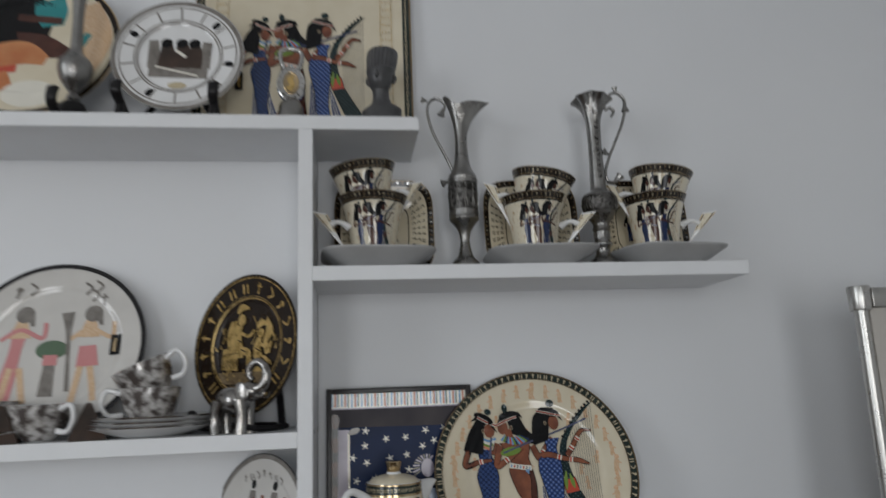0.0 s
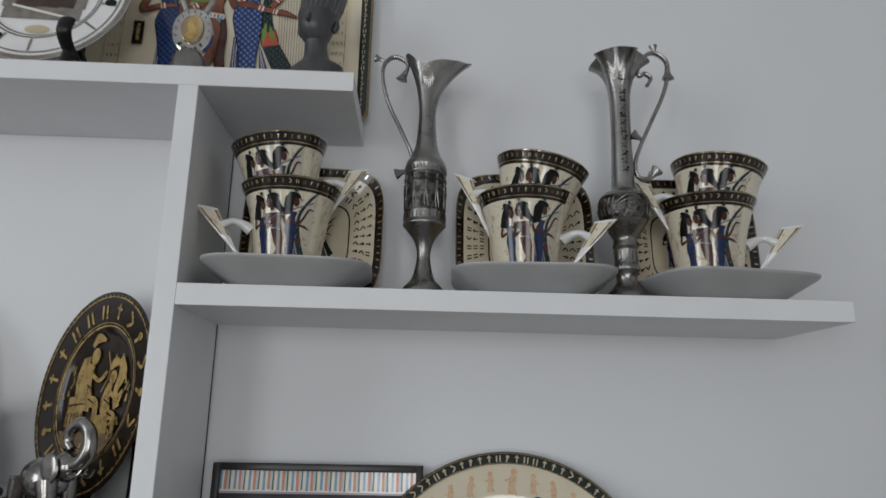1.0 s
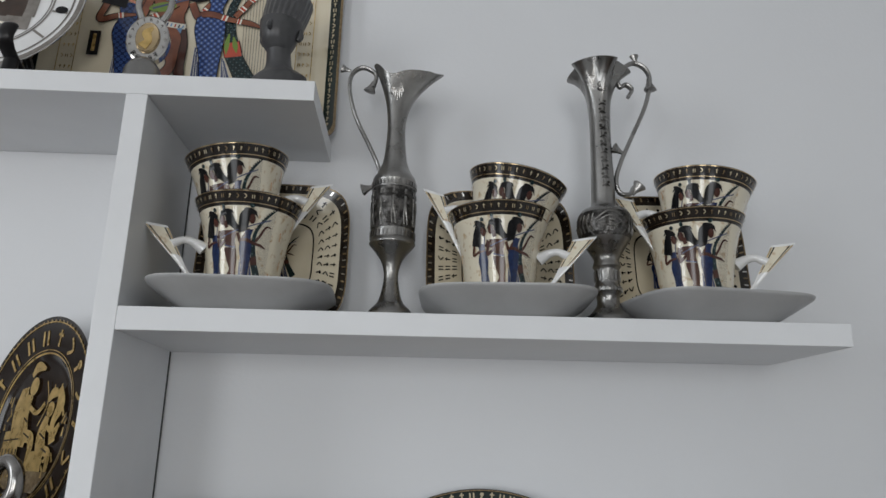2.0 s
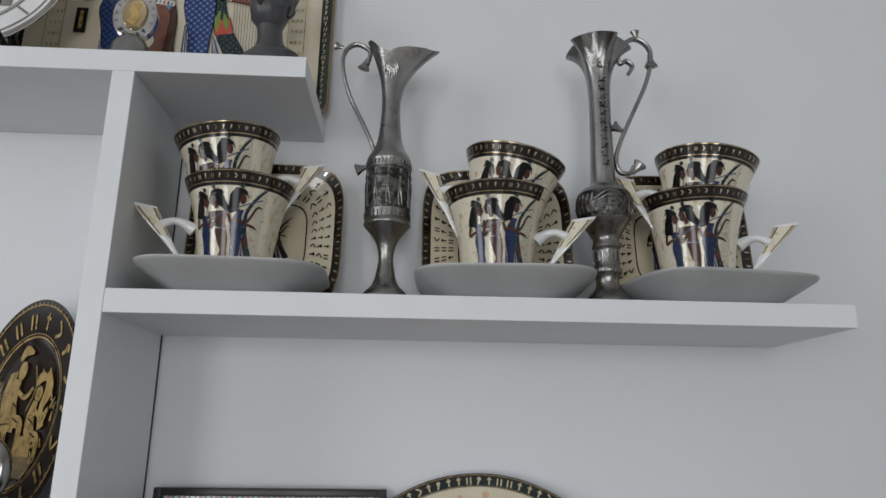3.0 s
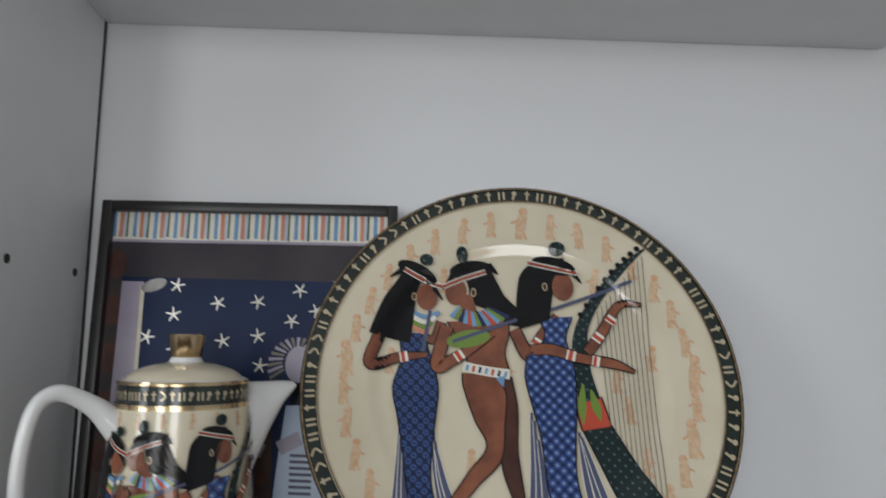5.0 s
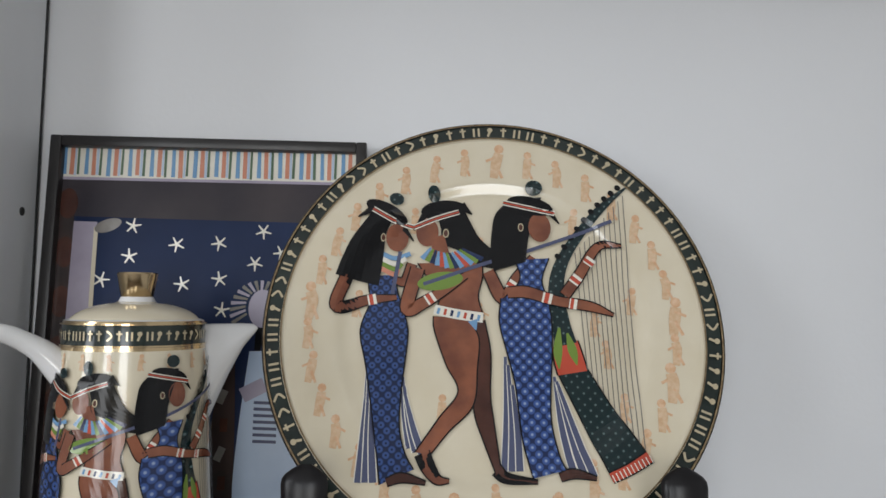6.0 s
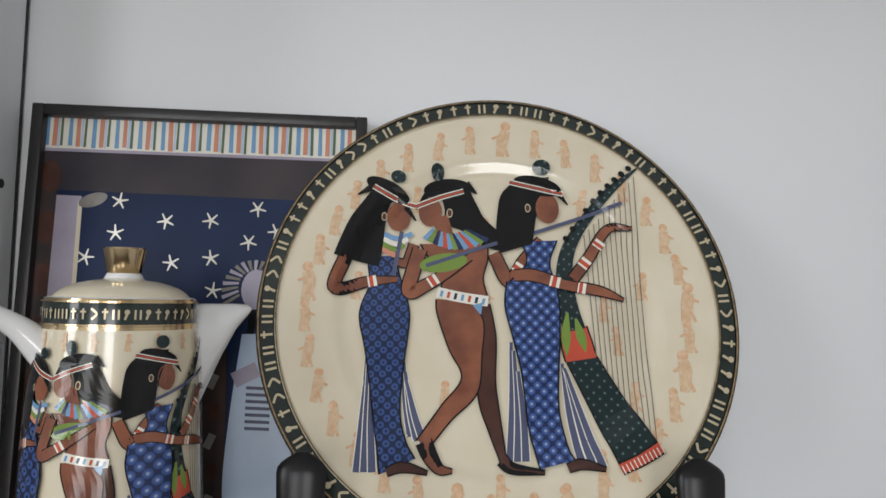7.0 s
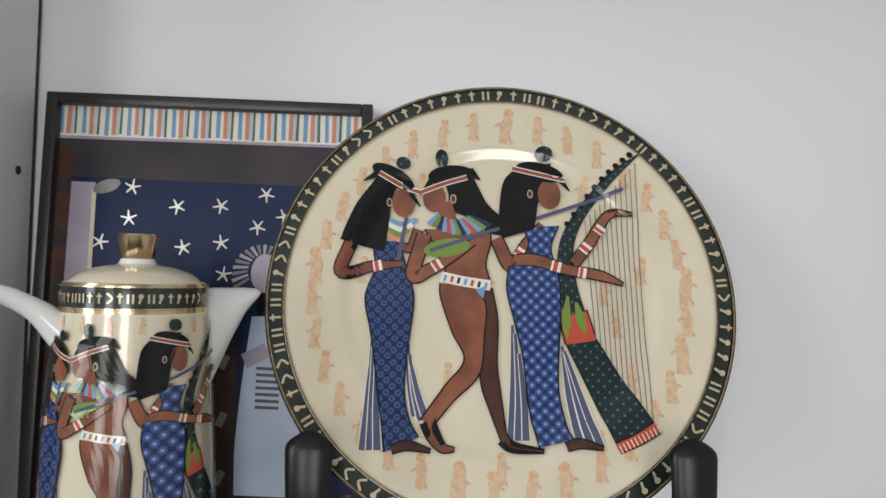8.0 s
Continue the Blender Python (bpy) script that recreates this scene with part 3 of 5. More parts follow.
# ---- round plates ----
def round_plate(name, label, m, R, face, rim_mat, edge_mat, well=0.66, back=None):
    """A glazed plate facing -y in its own frame, its centre at the origin. Returns the thing and the mapping for prints (unit: R)."""
    t = thing(name, label, "plate", m)
    def deep(q):
        k = min(1, max(0, (q - well + 0.04) / 0.09))
        return 0.0024 * k * k * (3 - 2 * k) + 0.0034 * max(0, q - well) / (1 - well)
    fr = [0.003, 0.3, well - 0.06] + [well - 0.045 + 0.015 * k for k in range(14)] + [0.915, 0.925, 0.985, 1.0]
    prof = [(q * R, -deep(q)) for q in fr] + [(R * 0.998, -0.0048), (0.9 * R, -0.0024), ((well + 0.07) * R, 0.0002), (well * R, 0.0040), (well * 0.9 * R, 0.0046), (well * 0.88 * R, 0.0028), (0.0003, 0.0028)]
    mats = [0] * (len(fr) - 4) + [0, 1, 2, 2] + [3] * 7
    mats = mats[:len(prof) - 1]
    bm = lathe(prof, 96, mats)
    bm.transform(Matrix.Rotation(radians(-90), 4, "X") @ Matrix.Diagonal((1, 1, -1, 1)))
    bm.transform(Matrix.Diagonal((1, -1, 1, 1)))
    bmesh.ops.recalc_face_normals(bm, faces=bm.faces)
    part("body", bm, [face, rim_mat, edge_mat, back or PORCELAIN], t)
    top = [(r / R, -z) for r, z in prof[:len(fr)]]

    def depth(s):
        for (a, d0), (b, d1) in zip(top, top[1:]):
            if s <= b:
                return d0 + (d1 - d0) * max(0, s - a) / max(b - a, 1e-6)
        return top[-1][1]

    def place(u, v, h):
        return Vector((u * R, -(depth(math.hypot(u, v)) + h + 0.00025), v * R))
    return t, place


def ring_glyphs(p, mat, s, count, size, wild=False):
    for k in range(count):
        a = 2 * math.pi * k / count
        ca, sa = math.cos(a), math.sin(a)
        kind = random.randrange(4)
        base = p.place
        p.place = lambda u, v, h, ca=ca, sa=sa: base((s + v) * ca + u * sa, (s + v) * sa - u * ca, h)
        glyph(p, mat, 0, 0, size, kind)
        p.place = base


def lean_pose(x, y, z, lean, yaw=0):
    return pose(x, y, z, -lean, 0, yaw)


def plate_stand(m, w, h, rest=0.006, reach=0.041, thick=1.0):
    """A black easel: two bent arms with upturned hooks, on feet, with back struts. rest: the height at which the plate sits."""
    t = thing("plate_stand", "black lacquered wooden plate stand under a plate", "stand", m, "plate stands")
    for sx in (-1, 1):
        bm = bm_new()
        loops = []
        path = spline([(sx * w, 0.028, 0.004), (sx * w, 0.0, rest * 0.5), (sx * w, -reach + 0.012, rest), (sx * w * 1.02, -reach, rest + (h - rest) * 0.35), (sx * w * 1.03, -reach + 0.001, rest + (h - rest) * 0.8), (sx * w * 1.03, -reach + 0.004, h)], 26)
        for i, q in enumerate(path):
            d = (path[min(i + 1, 25)] - path[max(i - 1, 0)]).normalized()
            n = d.cross(Vector((1, 0, 0))).normalized()
            e = 1 - max(0, (i - 21) / 4) ** 2 * 0.75
            ww, th = (0.0085 + 0.0055 * i / 25) * e * thick, 0.0046 * e * max(thick, 0.7)
            loops.append([q + Vector((1, 0, 0)) * ww * math.cos(a) + n * th * math.sin(a) for a in [2 * math.pi * k / 16 for k in range(16)]])
        rings(bm, loops)
        bmesh.ops.recalc_face_normals(bm, faces=bm.faces)
        part("hooked_arm", bm, BLACKWOOD, t)
        if rest > 0.01:
            part("front_foot", tube([(sx * w, -reach + 0.014, rest - 0.001), (sx * w, -reach + 0.012, 0.0)], [0.005, 0.006], 6, 10), BLACKWOOD, t)
        part("back_strut", tube([(sx * w, 0.022, 0.004), (sx * w * 0.5, 0.034, 0.05), (sx * w * 0.2, 0.036, 0.09)], 0.004, 14, 8), BLACKWOOD, t)
    part("crossbar", tube([(-w, 0.012, rest * 0.6 + 0.002), (w, 0.012, rest * 0.6 + 0.002)], 0.0035, 4, 8), BLACKWOOD, t)
    return t


# the large cream plate
BIG = lean_pose(0.2515, -0.041, 1.2665, 16.4, -4)
plate, on_plate = round_plate("decorated_plate", "cream plate with painted shapes and black gold-marked border on a stand", BIG, 0.1188, CREAM, BANDBLACK, BANDBROWN)
pp = Print(on_plate, 0.0000002)
for k in range(34):
    a = 2 * math.pi * (k + 0.3) / 34
    small_print(pp, 0.80 * math.cos(a), 0.80 * math.sin(a), 0.072 * (1.25 if k % 8 == 0 else 1))
for x, y in ((-0.5, -0.2), (-0.22, -0.36), (-0.05, 0.36), (0.08, 0.42), (0.38, 0.5), (0.45, 0.02), (0.55, -0.35), (0.4, -0.62), (-0.6, 0.1), (-0.16, -0.78), (0.0, -0.72), (0.25, -0.76), (-0.35, 0.5), (0.62, 0.12), (-0.05, 0.05), (0.5, -0.12)):
    small_print(pp, x, y, 0.066)
tagged(pp.made("speckle_pattern", plate, "faint tan printed marks"), kind="stuff")
pp = Print(on_plate)
musicians(pp, plate)
pp = Print(on_plate)
ring_glyphs(pp, PALEGOLD, 0.955, 92, 0.024)
for s in (0.918, 0.988):
    pp.stroke(BRONZE, [(s * math.cos(2 * math.pi * k / 60), s * math.sin(2 * math.pi * k / 60)) for k in range(61)], 0.007, n=181, across=1)
tagged(pp.made("border_pattern", plate, "pale gold marks on a black border"), kind="stuff")
plate_stand(pose(0.2475, -0.052, LOW, 0, 0, -4), 0.0795, 0.0945, 0.040, 0.050, 0.78)


# ---- square dishes, cups ----
def dish_point(s, a, size, rise, flat=0.46):
    n = 4.6
    ca, sa = math.cos(a), math.sin(a)
    k = (abs(ca) ** n + abs(sa) ** n) ** (-1 / n)
    r = s * size * k
    lift = 0 if s < flat else rise * ((s - flat) / (1 - flat)) ** 1.05
    return Vector((r * ca, r * sa, lift))


def square_dish(m, label, size=0.065, rise=0.0128, back=PORCELAIN, flat=0.46, group="square dishes"):
    """A square dish with softly bowed sides, lying face up in its own frame."""
    t = thing("square_dish", label, "dish", m, group)
    seg, bm = 72, bm_new()
    ss = [0.02, 0.3, 0.49, 0.51, 0.58, 0.72, 0.88, 0.89, 0.93, 0.985, 1.0]
    loops = [[dish_point(s, 2 * math.pi * k / seg, size, rise, flat) + Vector((0, 0, 0.0045)) for k in range(seg)] for s in ss]
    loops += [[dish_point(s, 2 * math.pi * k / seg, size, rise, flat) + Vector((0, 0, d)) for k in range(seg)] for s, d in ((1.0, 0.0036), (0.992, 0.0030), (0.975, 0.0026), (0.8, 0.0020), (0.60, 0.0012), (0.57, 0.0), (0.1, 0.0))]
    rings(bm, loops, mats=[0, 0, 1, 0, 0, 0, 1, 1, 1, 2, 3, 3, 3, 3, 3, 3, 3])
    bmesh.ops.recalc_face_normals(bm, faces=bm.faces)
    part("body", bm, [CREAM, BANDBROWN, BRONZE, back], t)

    def place(s, a, h):
        return dish_point(s, a, size, rise, flat) + Vector((0, 0, 0.0046 + h))
    p = Print(place)
    for k in range(36):
        for s in (0.61, 0.705, 0.80):
            a = 2 * math.pi * k / 36
            base = p.place
            p.place = lambda u, v, h, s=s, a=a: base(s + v * 0.9, a + u / max(s, 0.1), h)
            glyph(p, INK, 0, 0, 0.040, random.randrange(4))
            p.place = base
    tagged(p.made("sign_pattern", t, "rows of small black printed signs"), kind="stuff")
    p = Print(place)
    for k in range(64):
        a = 2 * math.pi * k / 64
        p.stroke(CHROME if k % 2 else BRONZE, [(0.925, a), (0.972, a)], 0.018 if k % 2 else 0.024, n=3, across=1)
    tagged(p.made("rim_pattern", t, "gold marks on a black rim"), kind="stuff")
    p = Print(lambda u, v, h: Vector((u * size * 0.47, v * size * 0.47, 0.0046 + h)))
    musicians(p, t, fine=False, detail=False)
    return t


CUP = [(0.0205, 0.0), (0.0240, 0.0015), (0.0252, 0.006), (0.0268, 0.018), (0.0294, 0.038), (0.0330, 0.058), (0.0374, 0.073), (0.0420, 0.0840)]


def cup_radius(z):
    for (a, z0), (b, z1) in zip(CUP, CUP[1:]):
        if z <= z1:
            return a + (b - a) * (z - z0) / (z1 - z0)
    return CUP[-1][0]


def cup(m, label, handle, face=0.0):
    """A flared cup with a wedge-shaped handle. handle: its direction in degrees round z; face: that of the painting."""
    t = thing("teacup", label, "cup", m, "teacups")
    outer = smooth_profile(CUP, 30)
    band = [i for i, (r, z) in enumerate(outer) if z < 0.0750]
    k = len(band)
    inner = [(r - 0.0024, z) for r, z in outer[::-1] if z > 0.008]
    prof = [(0.0003, 0.0012)] + outer + [(0.0412, 0.0847), (0.0404, 0.0842)] + inner + [(0.0003, 0.0075)]
    mats = [3] * 2 + [0] * (k - 2) + [1] * (30 - k) + [2, 2] + [3] * (len(inner) + 2)
    bm = lathe(prof, 64, mats[:len(prof) - 1])
    part("body", bm, [CREAM_SPECK, BANDBROWN, CHROME, PORCELAIN], t)

    def place(u, v, h):
        z, a = 0.0415 + v * 0.0485, radians(face) + u * 1.25
        r = cup_radius(z) + 0.00025 + h
        return Vector((r * math.sin(a), -r * math.cos(a), z))
    p = Print(place)
    musicians(p, t, detail=False)
    p = Print(lambda u, v, h: Vector(((cup_radius(v) + 0.0003 + h) * math.sin(u / 0.04), -(cup_radius(v) + 0.0003 + h) * math.cos(u / 0.04), v)))
    for q in range(44):
        glyph(p, PALEGOLD if q % 3 else BRONZE, 0.04 * 2 * math.pi * q / 44, 0.0798, 0.0015, random.randrange(4))
    for z in (0.0756, 0.0832):
        p.stroke(GOLD, [(0.04 * 2 * math.pi * q / 60, z) for q in range(61)], 0.0005, n=121, across=1)
    for q in range(26):
        a = 0.9 + q * 0.17
        small_print(p, 0.04 * a, 0.024 + 0.0105 * (q * 3 % 5), 0.0035)
    tagged(p.made("rim_pattern", t, "gold marks on a black band"), kind="stuff")
    # handle
    hm = Matrix.Rotation(radians(handle), 4, "Z") @ Matrix.Diagonal((1.04, 1, 0.83, 1))
    blade = bm_new()
    loops = []
    for x, z, w, th in ((0.0270, 0.0120, 0.0010, 0.0016), (0.0340, 0.0230, 0.0015, 0.0017), (0.0440, 0.0385, 0.0024, 0.0018), (0.0510, 0.0500, 0.0046, 0.0018), (0.0590, 0.0630, 0.0072, 0.0018), (0.0655, 0.0735, 0.0092, 0.0017), (0.0663, 0.0748, 0.0090, 0.0008)):
        d = Vector((0.97, 0, 0.10))
        c = Vector((x, 0, z))
        y = Vector((0, th, 0))
        loops.append([c + d * w + y * 0.5, c + y, c - d * w + y * 0.5, c - d * w - y * 0.5, c - y, c + d * w - y * 0.5])
    rings(blade, loops)
    bmesh.ops.recalc_face_normals(blade, faces=blade.faces)
    blade.transform(hm)
    hb = part("handle", blade, PORCELAIN, t, "white wedge-shaped handle with gold lines")
    arm = tube([(0.0295, 0, 0.0560), (0.0380, 0, 0.0615), (0.0455, 0, 0.0625), (0.0530, 0, 0.0580)], [0.0060, 0.0040, 0.0034, 0.0042], 18, 12)
    arm.transform(hm)
    part("handle_arm", arm, PORCELAIN, hb)
    for side in (-1, 1):
        p = Print(lambda u, v, h, side=side: hm @ Vector((0.0490 + 0.0160 * v + u * (0.0036 + 0.0052 * v), side * (0.0019 + h), 0.0470 + 0.0258 * v + 0.1 * u * 0.007)))
        p.stroke(CREAM_SPECK, [(0, 0.05), (0, 0.97)], [1.7, 1.7], n=8)
        for sgn in (-1, 1):
            p.stroke(GOLD, [(sgn * 0.86, 0.02), (sgn * 0.86, 0.98)], 0.16, n=6, across=1)
            p.stroke(INK, [(sgn * 0.64, 0.05), (sgn * 0.64, 0.97)], 0.14, n=6, across=1)
        p.made("handle_print", hb)
    return t


for cx, cy, tilt, x_up, z_up, h_low, h_up, face, dish_x, turn in (
        (0.0675, -0.064, (1, -7), -0.002, 1.5425, 199, 8, 2, 0.082, 3),
        (0.262, -0.062, (2, 12), -0.003, 1.5345, -17, 176, 2, 0.266, -4),
        (0.416, -0.062, (1, 8), 0.001, 1.5385, -17, 176, -16, 0.412, 8)):
    square_dish(pose(cx + 0.004, -0.060, 1.5003, 0, 0, turn), "square porcelain saucer under a cup, underside greyed for its shade", rise=0.0165, back=SHADEGREY, flat=0.59)
    cup(pose(cx, cy, 1.5052) @ Matrix.Diagonal((0.955, 0.955, 1, 1)), "cream flared teacup with painted shapes and black rim on a saucer", h_low, face)
    cup(pose(cx + x_up, cy, z_up, tilt[0], tilt[1], 0) @ Matrix.Diagonal((0.93, 0.93, 1, 1)), "cream flared teacup tilted inside the cup below it", h_up, face - 4)
    square_dish(pose(dish_x, -0.0180, 1.5604, 84, 0, 0), "square cream dish with black gold rim leaning on the wall", 0.0605)


# ---- pewter ewers ----
def ewer_body(profile, lip, seg=64, n=70):
    """A lathe form whose top rings open into a lip. lip(a, k): offset and lift at angle a, k from 0 to 1 over the top part."""
    pr = smooth_profile(profile, n)
    top = pr[-1][1]
    start = top - 0.058
    bm = bm_new()
    loops = []
    for r, z in pr:
        k = max(0.0, (z - start) / 0.058) ** 2.3
        loops.append([lip(2 * math.pi * j / seg, k, r, z) for j in range(seg)])
    for r, z in [(r - 0.0012, z) for r, z in pr[:n // 2:-1]]:
        k = max(0.0, (z - start) / 0.058) ** 2.3
        loops.append([lip(2 * math.pi * j / seg, k, max(r, 0.001), z - 0.0003) for j in range(seg)])
    rings(bm, loops)
    bmesh.ops.recalc_face_normals(bm, faces=bm.faces)
    return bm


def shell(x, z, turn, size):
    """A small flared fan that ends a scroll."""
    bm = bm_new()
    loops = []
    for s, w in ((0, 0.25), (0.3, 0.32), (0.6, 0.5), (0.85, 0.75), (1.0, 0.8), (1.05, 0.5)):
        loops.append([Vector((w * size * 0.6 * math.cos(a) * (1 + 0.08 * math.cos(8 * a)), w * size * 0.42 * math.sin(a), s * size)) for a in [2 * math.pi * k / 24 for k in range(24)]])
    rings(bm, loops)
    bmesh.ops.recalc_face_normals(bm, faces=bm.faces)
    bm.transform(Matrix.Translation((x, 0, z)) @ Matrix.Rotation(radians(turn), 4, "Y"))
    return bm


def band_ring(r, z, h, count, depth=0.0007):
    """A ring of small upright bosses round a band."""
    bm = bm_new()
    for k in range(count):
        a = 2 * math.pi * k / count
        b2 = bmesh.new()
        bmesh.ops.create_cube(b2, size=1)
        b2.transform(Matrix.Rotation(a, 4, "Z") @ Matrix.Translation((r, 0, z)) @ Matrix.Diagonal((depth * 2, 2 * math.pi * r / count * 0.55, h, 1)))
        merge(bm, b2)
    return bm


def ewer(m, label, profile, lip, handle, shells, reliefs, bands, raised):
    t = thing("pewter_ewer", label, "ewer", m, "pewter ewers")
    part("body", ewer_body(profile, lip), PEWTER, t)
    h = part("handle", tube([(x, -0.0012, z) for x, z in handle], 0.0016, 70, 8), PEWTER, t)
    part("handle_strand", tube([(x, 0.0012, z) for x, z in handle], 0.0016, 70, 8), PEWTER, h)
    for s in shells:
        part("scroll_end", shell(*s), PEWTER, h)
    for r, z0, z1, fn in reliefs:
        prof = [(r(z0) - 0.0005, z0)] + [(r(z0 + (z1 - z0) * k / 10) + 0.0004, z0 + (z1 - z0) * k / 10) for k in range(11)] + [(r(z1) - 0.0005, z1)]
        part("relief_band", lathe(prof, 64, ends=(False, False)), PEWTER_RELIEF, t, "dark worn relief band")
        p = Raised(r, z0, z1)
        fn(p)
        tagged(part("raised_relief", p.bm, PEWTER_RAISED, t), kind="stuff")
    for r, z0, z1, fn in raised:
        p = Print(lambda u, v, hh, r=r, z0=z0, z1=z1: Vector(((r(z0 + v * (z1 - z0)) + 0.0006 + hh) * math.sin(u), -(r(z0 + v * (z1 - z0)) + 0.0006 + hh) * math.cos(u), z0 + v * (z1 - z0))))
        if fn is leaf_relief:
            p = Raised(lambda z, r=r: r(z) + 0.0004, z0, z1)
            fn(p)
            part("leaf_ornament", p.bm, PEWTER, t)
        else:
            fn(p)
            p.made("engraved_motif", t)
    for r, z, hh, c in bands:
        part("beaded_band", band_ring(r, z, hh, c), PEWTER, t)
    return t


class Raised:
    """Rounded strands laid on a turned form, for cast relief."""

    def __init__(self, r, z0, z1):
        self.bm = bm_new()
        self.at = lambda u, v: Vector((r(z0 + v * (z1 - z0)) * math.sin(u), -r(z0 + v * (z1 - z0)) * math.cos(u), z0 + v * (z1 - z0)))

    def strand(self, points, radii):
        n = max(5, 3 * len(points))
        c = [self.at(q.x, q.y) for q in spline([(a, b, 0) for a, b in points], n)]
        merge(self.bm, tube(c, radii, n, 6))


def uprights(p):
    for k in range(11):
        a = 2 * math.pi * k / 11
        s = random.uniform(-0.07, 0.07)
        p.strand([(a, 0.50), (a + s * 0.5, 0.74)], [0.0016, 0.0012])
        p.strand([(a + s * 0.4, 0.80), (a + s * 0.4 + 0.02, 0.92)], [0.0013, 0.0011])
        p.strand([(a, 0.52), (a - 0.05, 0.28), (a - 0.02, 0.06)], [0.0013, 0.0009, 0.0007])
        p.strand([(a, 0.52), (a + 0.09, 0.28), (a + 0.14, 0.06)], [0.0013, 0.0009, 0.0007])
        p.strand([(a, 0.70), (a + 0.14, 0.58), (a + 0.24, 0.66)], [0.0008, 0.0007, 0.0006])


def leaf_relief(p):
    for k in range(-3, 4):
        p.strand([(k * 0.05, 0.95), (k * 0.16, 0.55), (k * 0.22, 0.12 + 0.08 * abs(k))], [0.0009, 0.0015, 0.0004])


def eye_relief(p):
    for c in (0.0, 2.1, 4.2):
        p.strand([(c - 0.60, 0.60), (c - 0.1, 0.92), (c + 0.42, 0.74)], [0.0005, 0.0011, 0.0006])
        p.strand([(c - 0.55, 0.50), (c - 0.1, 0.72), (c + 0.36, 0.52)], [0.0004, 0.0007, 0.0005])
        p.strand([(c - 0.50, 0.46), (c, 0.32), (c + 0.36, 0.50)], [0.0005, 0.0009, 0.0005])
        p.strand([(c - 0.06, 0.54), (c + 0.06, 0.54)], [0.0015, 0.0015])
        p.strand([(c - 0.05, 0.3), (c - 0.12, 0.04)], [0.0008, 0.0005])
        p.strand([(c + 0.08, 0.3), (c + 0.38, 0.08), (c + 0.56, 0.22)], [0.0007, 0.0007, 0.0006])
        for q in (0.78, 0.98, 1.18, 1.36):
            p.strand([(c + q, 0.15), (c + q - 0.05, 0.5), (c + q + 0.04, 0.85)], [0.0010, 0.0007, 0.0009])


def script_relief(p):
    for k in range(11):
        v = 0.03 + k * 0.075
        p.stroke(PEWTER_RELIEF, [(-0.30, v), (0.05 * (-1) ** k, v + 0.012), (0.30, v)], [0.010, 0.020, 0.010])
        p.oval(PEWTER_RELIEF, 0.2 * (-1) ** k, v + 0.035, 0.14, 0.012, n=10)
        p.stroke(PEWTER_RELIEF, [(-0.2 * (-1) ** k, v + 0.022), (-0.15 * (-1) ** k, v + 0.05)], 0.05, n=3)
    for q in (0.93, 0.965):
        p.oval(PEWTER_RELIEF, 0, q, 0.34, 0.030, n=16)
        p.oval(PEWTER, 0, q, 0.22, 0.018, n=16)


def radius_on(profile):
    pr = smooth_profile(profile, 90)

    def at(z):
        for (a, z0), (b, z1) in zip(pr, pr[1:]):
            if z <= z1:
                return a + (b - a) * (z - z0) / max(z1 - z0, 1e-6)
        return pr[-1][0]
    return at


E1 = [(0.0175, 0.0), (0.0178, 0.003), (0.0168, 0.012), (0.0098, 0.020), (0.0067, 0.031), (0.0056, 0.042), (0.0085, 0.053), (0.0150, 0.062), (0.0182, 0.066), (0.0174, 0.069), (0.0172, 0.074), (0.0172, 0.095), (0.0172, 0.114), (0.0176, 0.118),
      (0.0165, 0.122), (0.0128, 0.128), (0.0098, 0.137), (0.0081, 0.151), (0.0073, 0.168), (0.0077, 0.186), (0.0092, 0.200), (0.0112, 0.212), (0.0128, 0.219)]


def lip_one(a, k, r, z):
    c, s = math.cos(a), math.sin(a)
    out = 0.026 * k * max(c, 0) ** 1.4 + 0.008 * k * max(-c, 0)
    tip = max(0.0, c - 0.75) * 0.022 * k
    return Vector((r * c + out * (1 if c > 0 else -1), r * s * (1 - 0.15 * k), z + k * (0.003 * max(c, 0) + 0.006 * c * c * (c < 0) - 0.006 * s * s + 0.0016 * math.cos(5 * a)) - tip))


H1 = [(-0.0205, 0.204), (-0.0190, 0.216), (-0.0300, 0.222), (-0.0390, 0.215), (-0.0402, 0.200), (-0.0340, 0.176), (-0.0215, 0.150), (-0.0135, 0.132), (-0.0122, 0.121), (-0.0175, 0.114)]
ewer(pose(0.178, -0.05, 1.5), "tall dark pewter ewer with wide spout and relief band", E1, lip_one, H1,
     ((-0.040, 0.2185, -75, 0.008), (-0.0205, 0.209, 200, 0.010), (-0.0165, 0.115, -110, 0.010)),
     ((radius_on(E1), 0.077, 0.111, uprights),),
     ((0.0176, 0.0725, 0.005, 34), (0.0176, 0.1145, 0.004, 34)), ((radius_on(E1), 0.186, 0.208, leaf_relief),))
